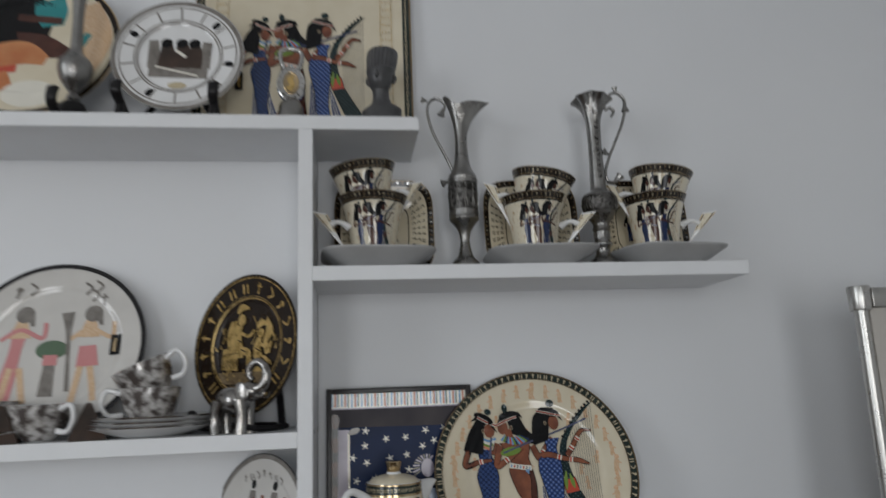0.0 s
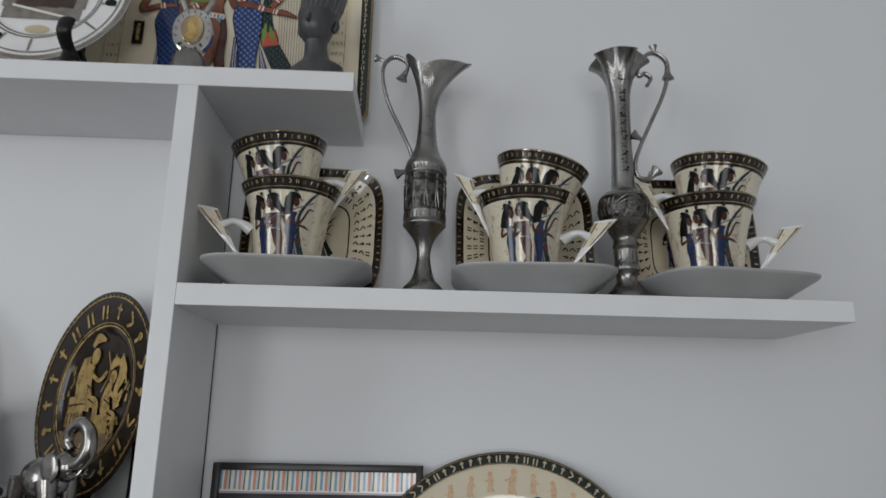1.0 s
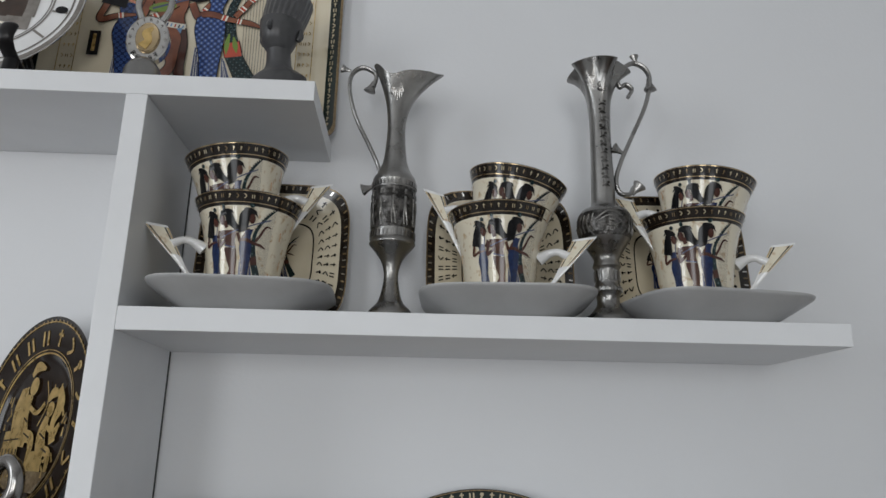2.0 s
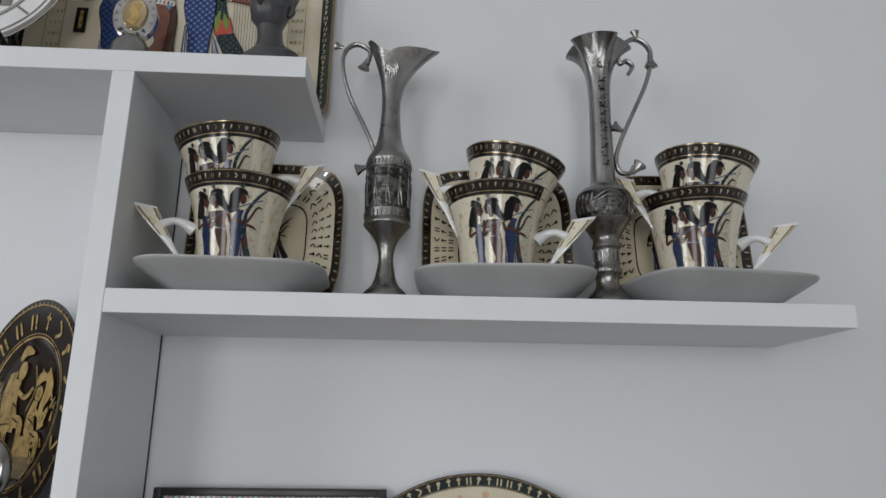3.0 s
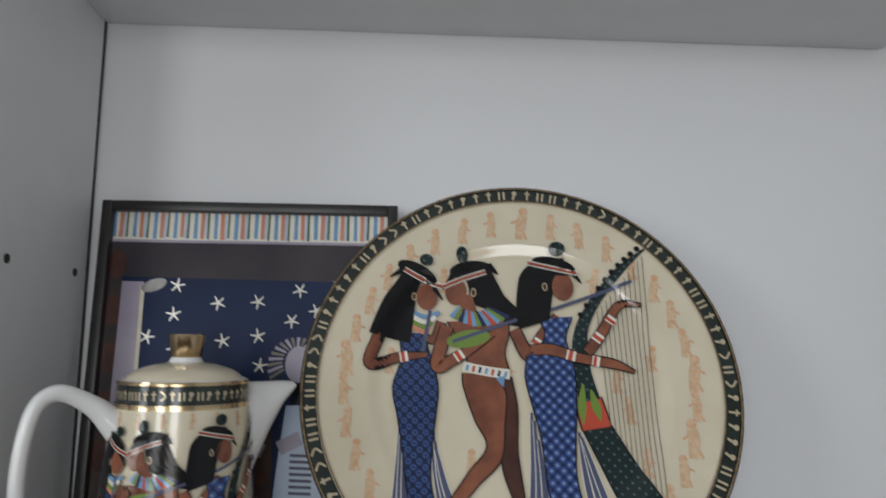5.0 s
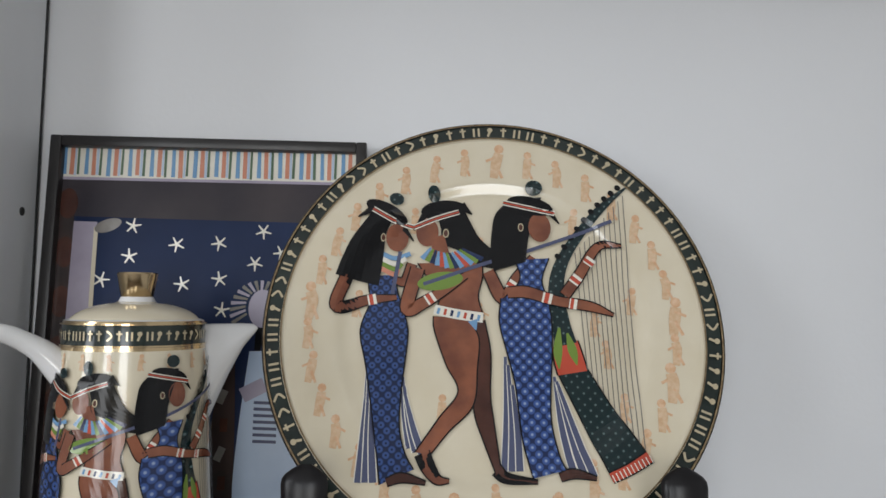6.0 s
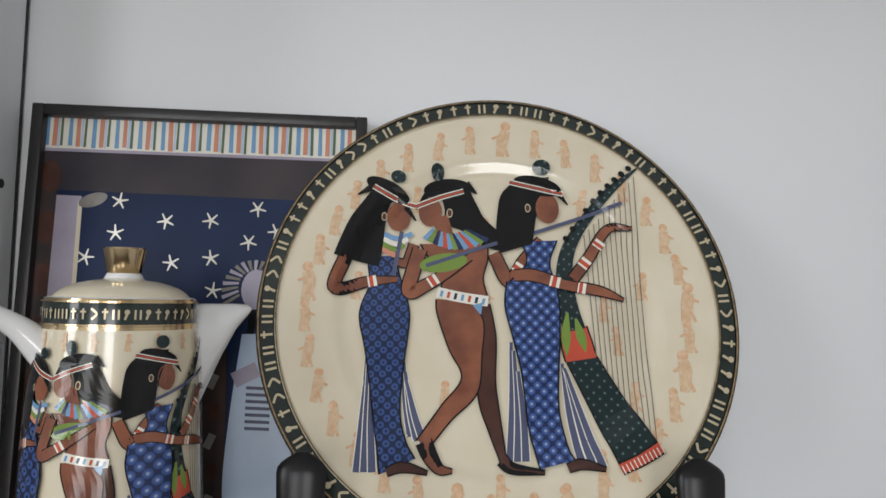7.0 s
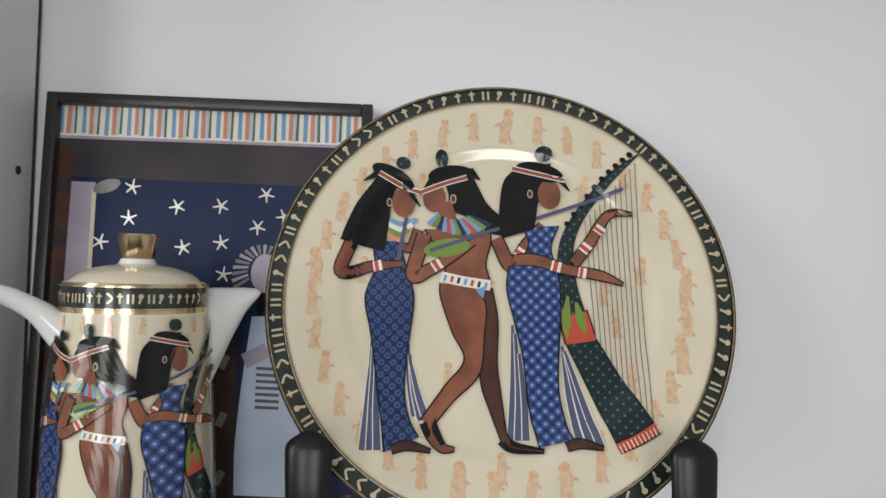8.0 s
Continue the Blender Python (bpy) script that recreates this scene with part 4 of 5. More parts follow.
E2 = [(0.0190, 0.0), (0.0192, 0.002), (0.0180, 0.008), (0.0130, 0.013), (0.0092, 0.018), (0.0085, 0.023), (0.0095, 0.027), (0.0112, 0.0305), (0.0098, 0.034), (0.0092, 0.037), (0.0092, 0.046), (0.0108, 0.049), (0.0100, 0.052), (0.0100, 0.056), (0.0150, 0.064),
      (0.0198, 0.073), (0.0213, 0.081), (0.0207, 0.088), (0.0178, 0.094), (0.0128, 0.0965), (0.0100, 0.100), (0.0094, 0.115), (0.0086, 0.145), (0.0086, 0.170), (0.0094, 0.188), (0.0112, 0.202), (0.0140, 0.213), (0.0178, 0.2205)]


def lip_two(a, k, r, z):
    k = k ** 1.8
    w = k * 0.0056 * (1 + math.cos(5 * a + 0.4)) * 0.9
    return Vector(((r + w) * math.cos(a), (r + w) * math.sin(a), z + k * (0.0030 * math.cos(5 * a + 0.4 + math.pi))))


H2 = [(0.0250, 0.196), (0.0285, 0.203), (0.0235, 0.2075), (0.0185, 0.205), (0.0170, 0.213), (0.0235, 0.224), (0.0330, 0.228), (0.0425, 0.221), (0.0440, 0.208), (0.0385, 0.187), (0.0270, 0.162), (0.0165, 0.139), (0.0112, 0.122), (0.0135, 0.111), (0.0215, 0.110), (0.0250, 0.116)]
ewer(pose(0.345, -0.065, 1.5), "tall dark pewter ewer with wavy lip and round belly", E2, lip_two, H2,
     ((0.0335, 0.2275, -10, 0.008), (0.0435, 0.214, 175, 0.011), (0.0235, 0.110, 40, 0.011), (0.0185, 0.145, -60, 0.010)),
     ((radius_on(E2), 0.0705, 0.0905, eye_relief),),
     ((0.0094, 0.0415, 0.008, 16), (0.0106, 0.0305, 0.003, 24)), ((radius_on(E2), 0.110, 0.204, script_relief),))


# ---- teapot ----
def teapot(m):
    t = thing("teapot", "cream porcelain teapot with painted shapes, black band and gold knob", "teapot", m)
    prof = smooth_profile([(0.034, 0.0), (0.0385, 0.006), (0.0402, 0.03), (0.0392, 0.06), (0.0372, 0.095), (0.0350, 0.128), (0.0334, 0.146)], 26)

    def rad(z):
        for (a, z0), (b, z1) in zip(prof, prof[1:]):
            if z <= z1:
                return a + (b - a) * (z - z0) / max(z1 - z0, 1e-6)
        return prof[-1][0]
    full = [(0.0003, 0.002)] + prof + [(0.0331, 0.1475), (0.0327, 0.1575), (0.0324, 0.1585), (0.0312, 0.1590), (0.0300, 0.1575), (0.0003, 0.1570)]
    part("body", lathe(full, 80, [3] + [0] * 25 + [2, 1, 2, 3, 3, 3]), [CREAM, BANDBLACK, GOLD, PORCELAIN], t)
    p = Print(lambda u, v, h: Vector(((rad(0.0935 + 0.0725 * v) + 0.0002 + h) * math.sin(2.25 * u + 0.37), -(rad(0.0935 + 0.0725 * v) + 0.0002 + h) * math.cos(2.25 * u + 0.37), 0.0935 + 0.0725 * v)))
    p.step = 0.0000002
    for k in range(9):
        small_print(p, -0.66 + k * 0.17, 0.66, 0.05)
    for x, y in ((-0.3, -0.55), (-0.12, -0.1), (0.55, 0.2), (-0.62, -0.2), (0.62, -0.3)):
        small_print(p, x, y, 0.08)
    tagged(p.made("speckle_pattern", t, "faint tan printed marks"), kind="stuff")
    p.step, p.layer = 0.000006, 5
    musicians(p, t)
    p = Print(lambda u, v, h: Vector(((0.0330 + h) * math.sin(u / 0.033), -(0.0330 + h) * math.cos(u / 0.033), v)))
    for k in range(48):
        glyph(p, PALEGOLD, 2 * math.pi * 0.033 * k / 48, 0.1525, 0.0021, random.randrange(4))
    for z in (0.1480, 0.1572):
        p.stroke(GOLD, [(2 * math.pi * 0.033 * k / 40, z) for k in range(41)], 0.0007, n=121, across=1)
    tagged(p.made("border_pattern", t, "gold marks on a dark band"), kind="stuff")
    lid = part("lid", lathe([(0.0003, 0.1575)] + smooth_profile([(0.0298, 0.1580), (0.0292, 0.1598), (0.0245, 0.1630), (0.0165, 0.1654), (0.0100, 0.1664)], 16) + [(0.0088, 0.1668), (0.0076, 0.1690), (0.0003, 0.1690)], 64, [1] + [0] * 15 + [0, 1, 1, 1]), [CREAM, PORCELAIN], t, "domed cream lid")
    part("knob", lathe([(0.0003, 0.1689), (0.0074, 0.1690), (0.0078, 0.1695), (0.0098, 0.1793), (0.0094, 0.1800), (0.0070, 0.1797), (0.0003, 0.1791)], 12), GOLD, lid, "faceted gold knob")
    hm = Matrix.Rotation(radians(212), 4, "Z")
    h = tube([(0.030, 0, 0.136), (0.044, 0, 0.1475), (0.060, 0, 0.1535), (0.070, 0, 0.144), (0.0735, 0, 0.114), (0.068, 0, 0.086), (0.056, 0, 0.058), (0.042, 0, 0.048), (0.035, 0, 0.046)], [0.008, 0.0048, 0.0038, 0.0036, 0.0036, 0.0037, 0.0042, 0.0055, 0.008], 60, 16)
    h.transform(hm)
    part("handle", h, PORCELAIN, t, "white curved handle")
    bm, loops = bm_new(), []
    for x, z, w, hh in ((0.024, 0.122, 0.017, 0.034), (0.033, 0.1275, 0.0150, 0.0285), (0.0415, 0.1355, 0.0120, 0.0210), (0.050, 0.1435, 0.0092, 0.0130), (0.0580, 0.1500, 0.0072, 0.0066), (0.0650, 0.1535, 0.0056, 0.0028), (0.0668, 0.1540, 0.0040, 0.0012)):
        loops.append([Vector((x, w * math.cos(a), z + hh * math.sin(a))) for a in [2 * math.pi * k / 24 for k in range(24)]])
    rings(bm, loops)
    bmesh.ops.recalc_face_normals(bm, faces=bm.faces)
    bm.transform(Matrix.Rotation(radians(33), 4, "Z") @ Matrix.Diagonal((0.93, 1, 1, 1)))
    part("spout", bm, PORCELAIN, t, "white pointed spout")
    return t


teapot(pose(0.084, -0.080, LOW) @ Matrix.Diagonal((0.9, 0.9, 0.985, 1)))


# ---- framed picture ----
def framed_picture(m):
    t = thing("framed_picture", "black framed picture with striped top and white stars on navy", "picture", m)
    W, H = 0.0865, 0.2555
    part("backing", box(bm_new(), -W + 0.003, -0.004, 0.003, W - 0.003, 0.0, H - 0.003), FRAMEBLACK, t)
    for nm, b in (("frame_side", (-W, -0.010, 0, -W + 0.006, 0.0005, H)), ("frame_side", (W - 0.006, -0.010, 0, W, 0.0005, H)), ("frame_rail", (-W + 0.006, -0.0098, H - 0.006, W - 0.006, 0.0005, H)), ("frame_rail", (-W + 0.006, -0.0098, 0, W - 0.006, 0.0005, 0.006))):
        part(nm, box(bm_new(), *b, 0.0008), FRAMEBLACK, t)
    p = Print(lambda u, v, h: Vector((u, -0.0042 - h, v)))
    p.stroke(NAVY, [(0, 0.006), (0, 0.226)], 0.164, n=6)
    # grey band painted for the reflection in the picture's glass
    p.stroke(GREYREFLECT, [(-0.082, 0.222), (0.082, 0.220)], 0.022, n=3)
    p.stroke(WHITEPRINT, [(-0.082, 0.2425), (0.082, 0.2425)], 0.021, n=3)
    x = -0.0815
    for k in range(81):
        mat, w = ((SKYBLUE, 0.0026), (WHITEPRINT, 0.0013), (SALMON, 0.0026), (PALEBLUE, 0.0014), (HERB, 0.0016), (WHITEPRINT, 0.0023))[k % 6]
        x += w
        if mat is not WHITEPRINT and x < 0.0812:
            p.stroke(mat, [(x - w / 2, 0.2335 + random.uniform(0, 0.0012)), (x - w / 2 + random.uniform(-0.0003, 0.0003), 0.2522)], [w * random.uniform(0.8, 1.0), w * random.uniform(0.6, 0.95)], n=2, across=1)
    p.stroke(LILAC, [(-0.082, 0.2322), (0.082, 0.2322)], 0.0016, n=3, across=1)
    p.stroke(DARKPHOTO, [(-0.0775, 0.006), (-0.0775, 0.225)], 0.0095, n=8)
    for k in range(5):
        p.oval(SKINDARK, -0.0765, 0.218 - k * 0.027, 0.0052, 0.0085)
    p.stroke(LILAC, [(-0.0675, 0.03), (-0.068, 0.12), (-0.0665, 0.208)], [0.012, 0.011, 0.0125])
    p.stroke(CREAM, [(-0.0605, 0.05), (-0.0608, 0.205)], 0.0022, n=4)
    p.oval(GREYPRINT, -0.0545, 0.206, 0.0075, 0.0035, 20)
    stars = [(-0.041, 0.206), (-0.017, 0.196), (0.006, 0.197), (0.030, 0.204), (-0.042, 0.189), (0.007, 0.177), (-0.013, 0.174), (0.026, 0.186), (0.040, 0.192), (-0.056, 0.176), (0.009, 0.160), (0.052, 0.206), (0.066, 0.196), (-0.040, 0.170), (0.05, 0.174), (-0.03, 0.152), (-0.052, 0.150), (-0.010, 0.140)]
    for x, z in stars:
        q = random.uniform(0, 60)
        for k in range(5):
            a = radians(q + 72 * k)
            p.stroke(WHITEPRINT, [(x, z), (x + 0.0044 * math.cos(a), z + 0.0044 * math.sin(a))], [0.0013, 0.0007], n=2, across=1)
    # pale standing shape and dark furniture at the foot
    p.stroke(DARKPHOTO, [(0.046, 0.008), (0.046, 0.045)], 0.072, n=4)
    p.stroke(DARKPHOTO, [(0.012, 0.03), (0.0125, 0.09), (0.014, 0.137)], [0.014, 0.013, 0.007])
    for k in range(5):
        p.stroke(SKINDARK if k % 2 else GREYPRINT, [(0.010 + 0.003 * (k % 2), 0.050 + k * 0.015), (0.013, 0.057 + k * 0.015)], 0.004, n=2)
    p.stroke(PALEBLUE, [(0.035, 0.044), (0.036, 0.07), (0.035, 0.10), (0.034, 0.138)], [0.031, 0.034, 0.028, 0.018], n=20)
    p.stroke(LILAC, [(0.022, 0.114), (0.034, 0.120)], 0.008)
    for k in range(7):
        p.stroke(SLATE, [(0.0285, 0.090 + k * 0.0034), (0.041, 0.0895 + k * 0.0034)], 0.0016, n=2)
    p.stroke(INK, [(0.031, 0.152), (0.029, 0.138)], [0.006, 0.003])
    for k in range(12):
        a = radians(62 + k * 13)
        p.stroke(GREYPRINT if k % 2 else LILAC, [(0.030 + 0.008 * math.cos(a), 0.162 + 0.009 * math.sin(a)), (0.030 + 0.0165 * math.cos(a), 0.160 + 0.0165 * math.sin(a))], [0.0012, 0.0020], n=2)
    p.oval(LILAC, 0.031, 0.161, 0.0075, 0.0105)
    p.made("picture_print", t, "print of white stars on navy with a pale standing shape")
    return t


framed_picture(pose(0.0968, -0.018, LOW, -3.3, 0, 0))


# ---- things on the upper board ----
TOP = 1.671


def square_tray(m):
    t = thing("square_tray", "large square cream tray with painted shapes leaning on the wall", "tray", m)
    S = 0.1385

    def loop(s, y, c=0.012):
        out = []
        for qx, qz, a0 in ((1, 1, 0), (-1, 1, 90), (-1, -1, 180), (1, -1, 270)):
            for k in range(8):
                a = radians(a0 + k * 90 / 7)
                out.append(Vector((qx * (s - c) + c * math.cos(a), y, S + qz * (s - c) + c * math.sin(a))))
        return out
    bm = bm_new()
    rings(bm, [loop(0.02, 0), loop(S - 0.024, 0), loop(S - 0.020, -0.0015), loop(S - 0.0115, -0.005), loop(S - 0.0022, -0.0068), loop(S, -0.0062), loop(S, -0.004), loop(S - 0.02, 0.003), loop(0.02, 0.003)], mats=[0, 0, 0, 1, 2, 2, 3, 3])
    bmesh.ops.recalc_face_normals(bm, faces=bm.faces)
    part("body", bm, [CREAM, BANDBLACK, BRONZE, PORCELAIN], t)
    p = Print(lambda u, v, h: Vector((u * 0.12 + 0.001, -0.0004 - h, v * 0.12 + 0.103)))
    musicians(p, t)
    p = Print(lambda u, v, h: Vector((u, -0.0052 - h - 0.002 * max(0, (abs(u) - 0.127) / 0.009), v)))
    for k in range(46):
        for sx in (-1, 1):
            glyph(p, PALEGOLD, sx * 0.1312, 0.012 + k * 0.0056, 0.0022, random.randrange(4))
    tagged(p.made("border_pattern", t, "pale gold marks on a black border"), kind="stuff")
    p = Print(lambda u, v, h: Vector((u, -0.0004 - h, v)))
    for k in range(20):
        for sx in (-1, 1):
            for d in (-0.004, 0.0, 0.004):
                glyph(p, ANTIQUEGOLD, sx * 0.105 + d, 0.03 + k * 0.011, 0.0017, random.randrange(4))
    for x in (-0.098, 0.098, -0.1125, 0.1125):
        p.stroke(ANTIQUEGOLD, [(x, 0.025), (x, 0.25)], 0.0007, n=3, across=1)
    p.stroke(INK, [(-0.083, 0.075), (-0.083, 0.100)], 0.010, n=5)
    p.stroke(ANTIQUEGOLD, [(-0.083, 0.079), (-0.083, 0.097)], 0.003, n=4)
    tagged(p.made("sign_pattern", t, "columns of small brown signs"), kind="stuff")
    return t


square_tray(lean_pose(-0.0150, -0.0125, TOP, 1.8))


def bust(m):
    """A plain grey head-and-shoulders ornament with a tall flat-topped cap."""
    bm = bm_new()
    secs = ((0, 0.0240, 0.015, 0), (0.001, 0.0247, 0.0155, 0), (0.008, 0.0245, 0.015, 0), (0.012, 0.0195, 0.0128, 0), (0.016, 0.0128, 0.0106, 0), (0.022, 0.0103, 0.0098, -0.001), (0.032, 0.0098, 0.0098, -0.003), (0.036, 0.0122, 0.0130, -0.005),
            (0.044, 0.0152, 0.0165, -0.005), (0.053, 0.0163, 0.0178, -0.003), (0.0545, 0.0172, 0.0190, -0.002), (0.058, 0.0178, 0.0196, -0.001), (0.0592, 0.0170, 0.0186, 0), (0.064, 0.0176, 0.0190, 0.002), (0.075, 0.0188, 0.0200, 0.006), (0.086, 0.0192, 0.0202, 0.010), (0.0895, 0.0178, 0.0190, 0.011), (0.0908, 0.0130, 0.0140, 0.011))
    secs = [(z + (0.021 if z > 0.002 else 0), rx, ry, dy) for z, rx, ry, dy in secs]
    rings(bm, [[Vector((rx * (1 + (0.022 * math.cos(24 * a) if 0.080 < z < 0.111 else 0)) * math.cos(a), dy + ry * (1 + (0.022 * math.cos(24 * a) if 0.080 < z < 0.111 else 0)) * math.sin(a), z)) for a in [2 * math.pi * k / 144 for k in range(144)]] for z, rx, ry, dy in secs])
    # plain ridge and two shallow side knobs
    bmesh.ops.recalc_face_normals(bm, faces=bm.faces)
    merge(bm, tube([(0, -0.0206, 0.0725), (0, -0.0232, 0.0665), (0, -0.0208, 0.0645)], [0.0014, 0.0024, 0.0014], 8, 8))
    for sx in (-1, 1):
        merge(bm, tube([(sx * 0.0150, -0.001, 0.063), (sx * 0.0168, 0.0, 0.068), (sx * 0.0166, 0.0, 0.073)], [0.002, 0.003, 0.002], 8, 8))
    ob = part("bust_ornament", bm, STONE)
    ob.matrix_world = m
    return tagged(ob, "dark grey stone bust ornament with tall cap on the shelf", "ornament")


bust(pose(0.080, -0.062, TOP, 0, 0, -16))


def medallion(m):
    t = thing("medallion_ornament", "silver oval medallion ornament with gold centre on a small base", "ornament", m)
    part("base", lathe([(0.0003, -0.019), (0.0160, -0.019), (0.0165, -0.017), (0.0140, 0.010), (0.0110, 0.016), (0.0085, 0.019), (0.0003, 0.019)], 32), PEWTER, t)

    def oval_disc(rx, rz, y0, y1, cz):
        bm = bm_new()
        rings(bm, [[Vector((s * rx * math.cos(a), y, cz + s * rz * math.sin(a))) for a in [2 * math.pi * k / 48 for k in range(48)]] for s, y in ((0.9, y1), (1.0, y1 - 0.001), (1.0, y0 + 0.001), (0.93, y0), (0.80, y0 + 0.0007), (0.3, y0 + 0.0007))])
        bmesh.ops.recalc_face_normals(bm, faces=bm.faces)
        return bm
    d = part("oval_disc", oval_disc(0.0168, 0.0235, -0.004, 0.004, 0.040), CHROME, t)
    part("gold_centre", oval_disc(0.0095, 0.0150, -0.0052, 0.0, 0.041), GOLD, d, "gold relief centre")
    p = Print(lambda u, v, h: Vector((u, -0.0046 - h, 0.041 + v)))
    p.stroke(ANTIQUEGOLD, [(-0.003, -0.010), (0.001, -0.003), (-0.001, 0.004), (0.003, 0.010)], [0.008, 0.006, 0.007, 0.002])
    p.made("centre_relief", d)
    for k in range(5):
        ch = "EGYPT"[k]
        cu = bpy.data.curves.new("letter", "FONT")
        cu.body, cu.size, cu.extrude, cu.align_x = ch, 0.0058, 0.0002, "CENTER"
        a = radians(-90 + (k - 2) * 21)
        tmp = bpy.data.objects.new("letter", cu)
        me = bpy.data.meshes.new_from_object(tmp)
        bpy.data.objects.remove(tmp)
        me.materials.append(BLACKWOOD)
        ob = new("letter", me)
        ob.parent = d
        ob.matrix_local = Matrix.Translation((0.0137 * math.cos(a), -0.0042, 0.040 + 0.0205 * math.sin(a))) @ Matrix.Rotation(radians(-(k - 2) * -21), 4, "Y").inverted() @ Matrix.Rotation(radians(90), 4, "X") @ Matrix.Translation((0, -0.0015, 0))
    p = Print(lambda u, v, h: Vector((0.0137 * math.sin(u) * (1 + v), -0.0041 - h, 0.040 + 0.0195 * math.cos(u) * (1 + v))))
    for k in range(11):
        glyph(p, GREYPRINT, -1.9 + k * 0.38, 0, 0.075, k % 4)
    tagged(p.made("edge_pattern", d), kind="stuff")
    part("loop", tube([(-0.008, 0, 0.061), (-0.0125, 0, 0.074), (-0.0115, 0, 0.086), (0, 0, 0.0895), (0.0115, 0, 0.086), (0.0125, 0, 0.074), (0.008, 0, 0.061)], 0.0028, 40, 10), CHROME, t, "silver open loop")
    return t


medallion(pose(-0.028, -0.066, TOP + 0.0205, -6, 0, 6))

# banded round plate on a stand
rp, on_rp = round_plate("banded_plate", "white round plate with grey banded rim and dark central picture", lean_pose(-0.160, -0.058, 1.766, 9), 0.0765, PORCELAIN, GREYPRINT, CHROME, 0.6)
p = Print(on_rp)
for s in (0.62, 0.66, 0.88):
    p.stroke(GREYPRINT, [(s * math.cos(2 * math.pi * k / 40), s * math.sin(2 * math.pi * k / 40)) for k in range(41)], 0.022, n=161, across=1)
for k in range(14):
    a = 2 * math.pi * (k + 0.5) / 14
    p.stroke(GREYPRINT, [(0.68 * math.cos(a), 0.68 * math.sin(a)), (0.86 * math.cos(a), 0.86 * math.sin(a))], 0.028, n=8, across=1)
for k in (1.6, 5.3, 8.4, 12.2):
    p.oval(INK, 0.78 * math.cos(k * 0.5), 0.78 * math.sin(k * 0.5), 0.075, 0.05, k * 28)
p.made("banded_border", rp, "grey lines and panels")
p = Print(on_rp)
p.stroke(GREYPRINT, [(-0.44, -0.26), (0.44, -0.28)], 0.22, n=12)
p.stroke(GREYPRINT, [(-0.40, 0.30), (-0.36, -0.2)], [0.14, 0.22])
p.stroke(GREYPRINT, [(0.42, 0.28), (0.36, -0.2)], [0.14, 0.22])
for x, w in ((-0.2, 0.24), (0.03, 0.26), (0.22, 0.22)):
    p.stroke(DARKBROWN, [(x, 0.26), (x + 0.02, 0.02), (x, -0.2)], [w * 0.6, w, w * 1.1])
    p.oval(INK, x, 0.25, 0.09, 0.085)
p.stroke(WHITEPRINT, [(-0.06, 0.12), (0.1, 0.0)], 0.05)
p.stroke(WHITEPRINT, [(-0.35, -0.18), (0.3, -0.34)], 0.03, n=12)
p.oval(PALEGOLD, 0.0, -0.52, 0.14, 0.06)
p.made("painted_motif", rp, "dark brown and grey painted shapes")
plate_stand(pose(-0.160, -0.074, TOP), 0.050, 0.040, 0.018, thick=0.5)

# large plate with teal and orange shapes
tp, on_tp = round_plate("teal_plate", "cream round plate with teal, black and orange painted shapes", lean_pose(-0.331, -0.050, 1.779, 13), 0.102, CREAM, BROWNGLAZE, GOLD)
p = Print(on_tp)
p.stroke(FAINTPRINT, [(0.55, 0.6), (0.72, 0.1), (0.55, -0.5)], [0.3, 0.36, 0.3])
p.stroke(INK, [(-0.75, 0.5), (-0.3, 0.42), (0.2, 0.36)], [0.5, 0.75, 0.5])
p.stroke(SKINDARK, [(-0.3, 0.05), (0.1, 0.0), (0.45, -0.1)], [0.3, 0.34, 0.12])
p.stroke(RED, [(-0.85, -0.25), (-0.45, -0.3), (-0.1, -0.32)], [0.2, 0.26, 0.1])
p.stroke(TEAL, [(0.12, 0.68), (0.16, 0.5), (0.2, 0.30)], [0.34, 0.36, 0.24])
p.stroke(SKINDARK, [(-0.2, 0.42), (0.3, 0.38)], 0.10)
p.stroke(INK, [(-0.35, 0.36), (-0.3, 0.1), (-0.15, -0.05)], [0.22, 0.3, 0.16])
p.stroke(ORANGE, [(-0.5, -0.2), (-0.1, -0.1), (0.2, -0.2)], [0.3, 0.34, 0.14])
p.stroke(ORANGE, [(-0.75, -0.45), (-0.4, -0.55), (-0.15, -0.45)], [0.24, 0.34, 0.2])
p.stroke(RED, [(-0.7, -0.72), (-0.3, -0.82)], [0.12, 0.26])
p.oval(RED, -0.62, 0.05, 0.14, 0.18)
p.oval(WHITEPRINT, 0.1, -0.68, 0.30, 0.2)
p.stroke(TEAL, [(0.62, 0.2), (0.5, -0.05), (0.46, -0.3)], [0.09, 0.1, 0.03])
p.made("painted_motif", tp, "teal, black and orange painted shapes")
plate_stand(pose(-0.331, -0.078, TOP), 0.055, 0.030, thick=0.5)

vase = thing("pewter_vase", "small pewter vase with round belly and tall neck", "vase", pose(-0.266, -0.085, TOP + 0.012))
part("body", lathe(smooth_profile([(0.0040, 0.022), (0.0075, 0.027), (0.0150, 0.038), (0.0182, 0.050), (0.0170, 0.060), (0.0105, 0.068), (0.0068, 0.076), (0.0058, 0.098), (0.0060, 0.120), (0.0078, 0.140), (0.0125, 0.152)], 48) + [(0.0118, 0.1522), (0.0068, 0.139), (0.0050, 0.120), (0.0003, 0.110)], 40), PEWTER, vase)
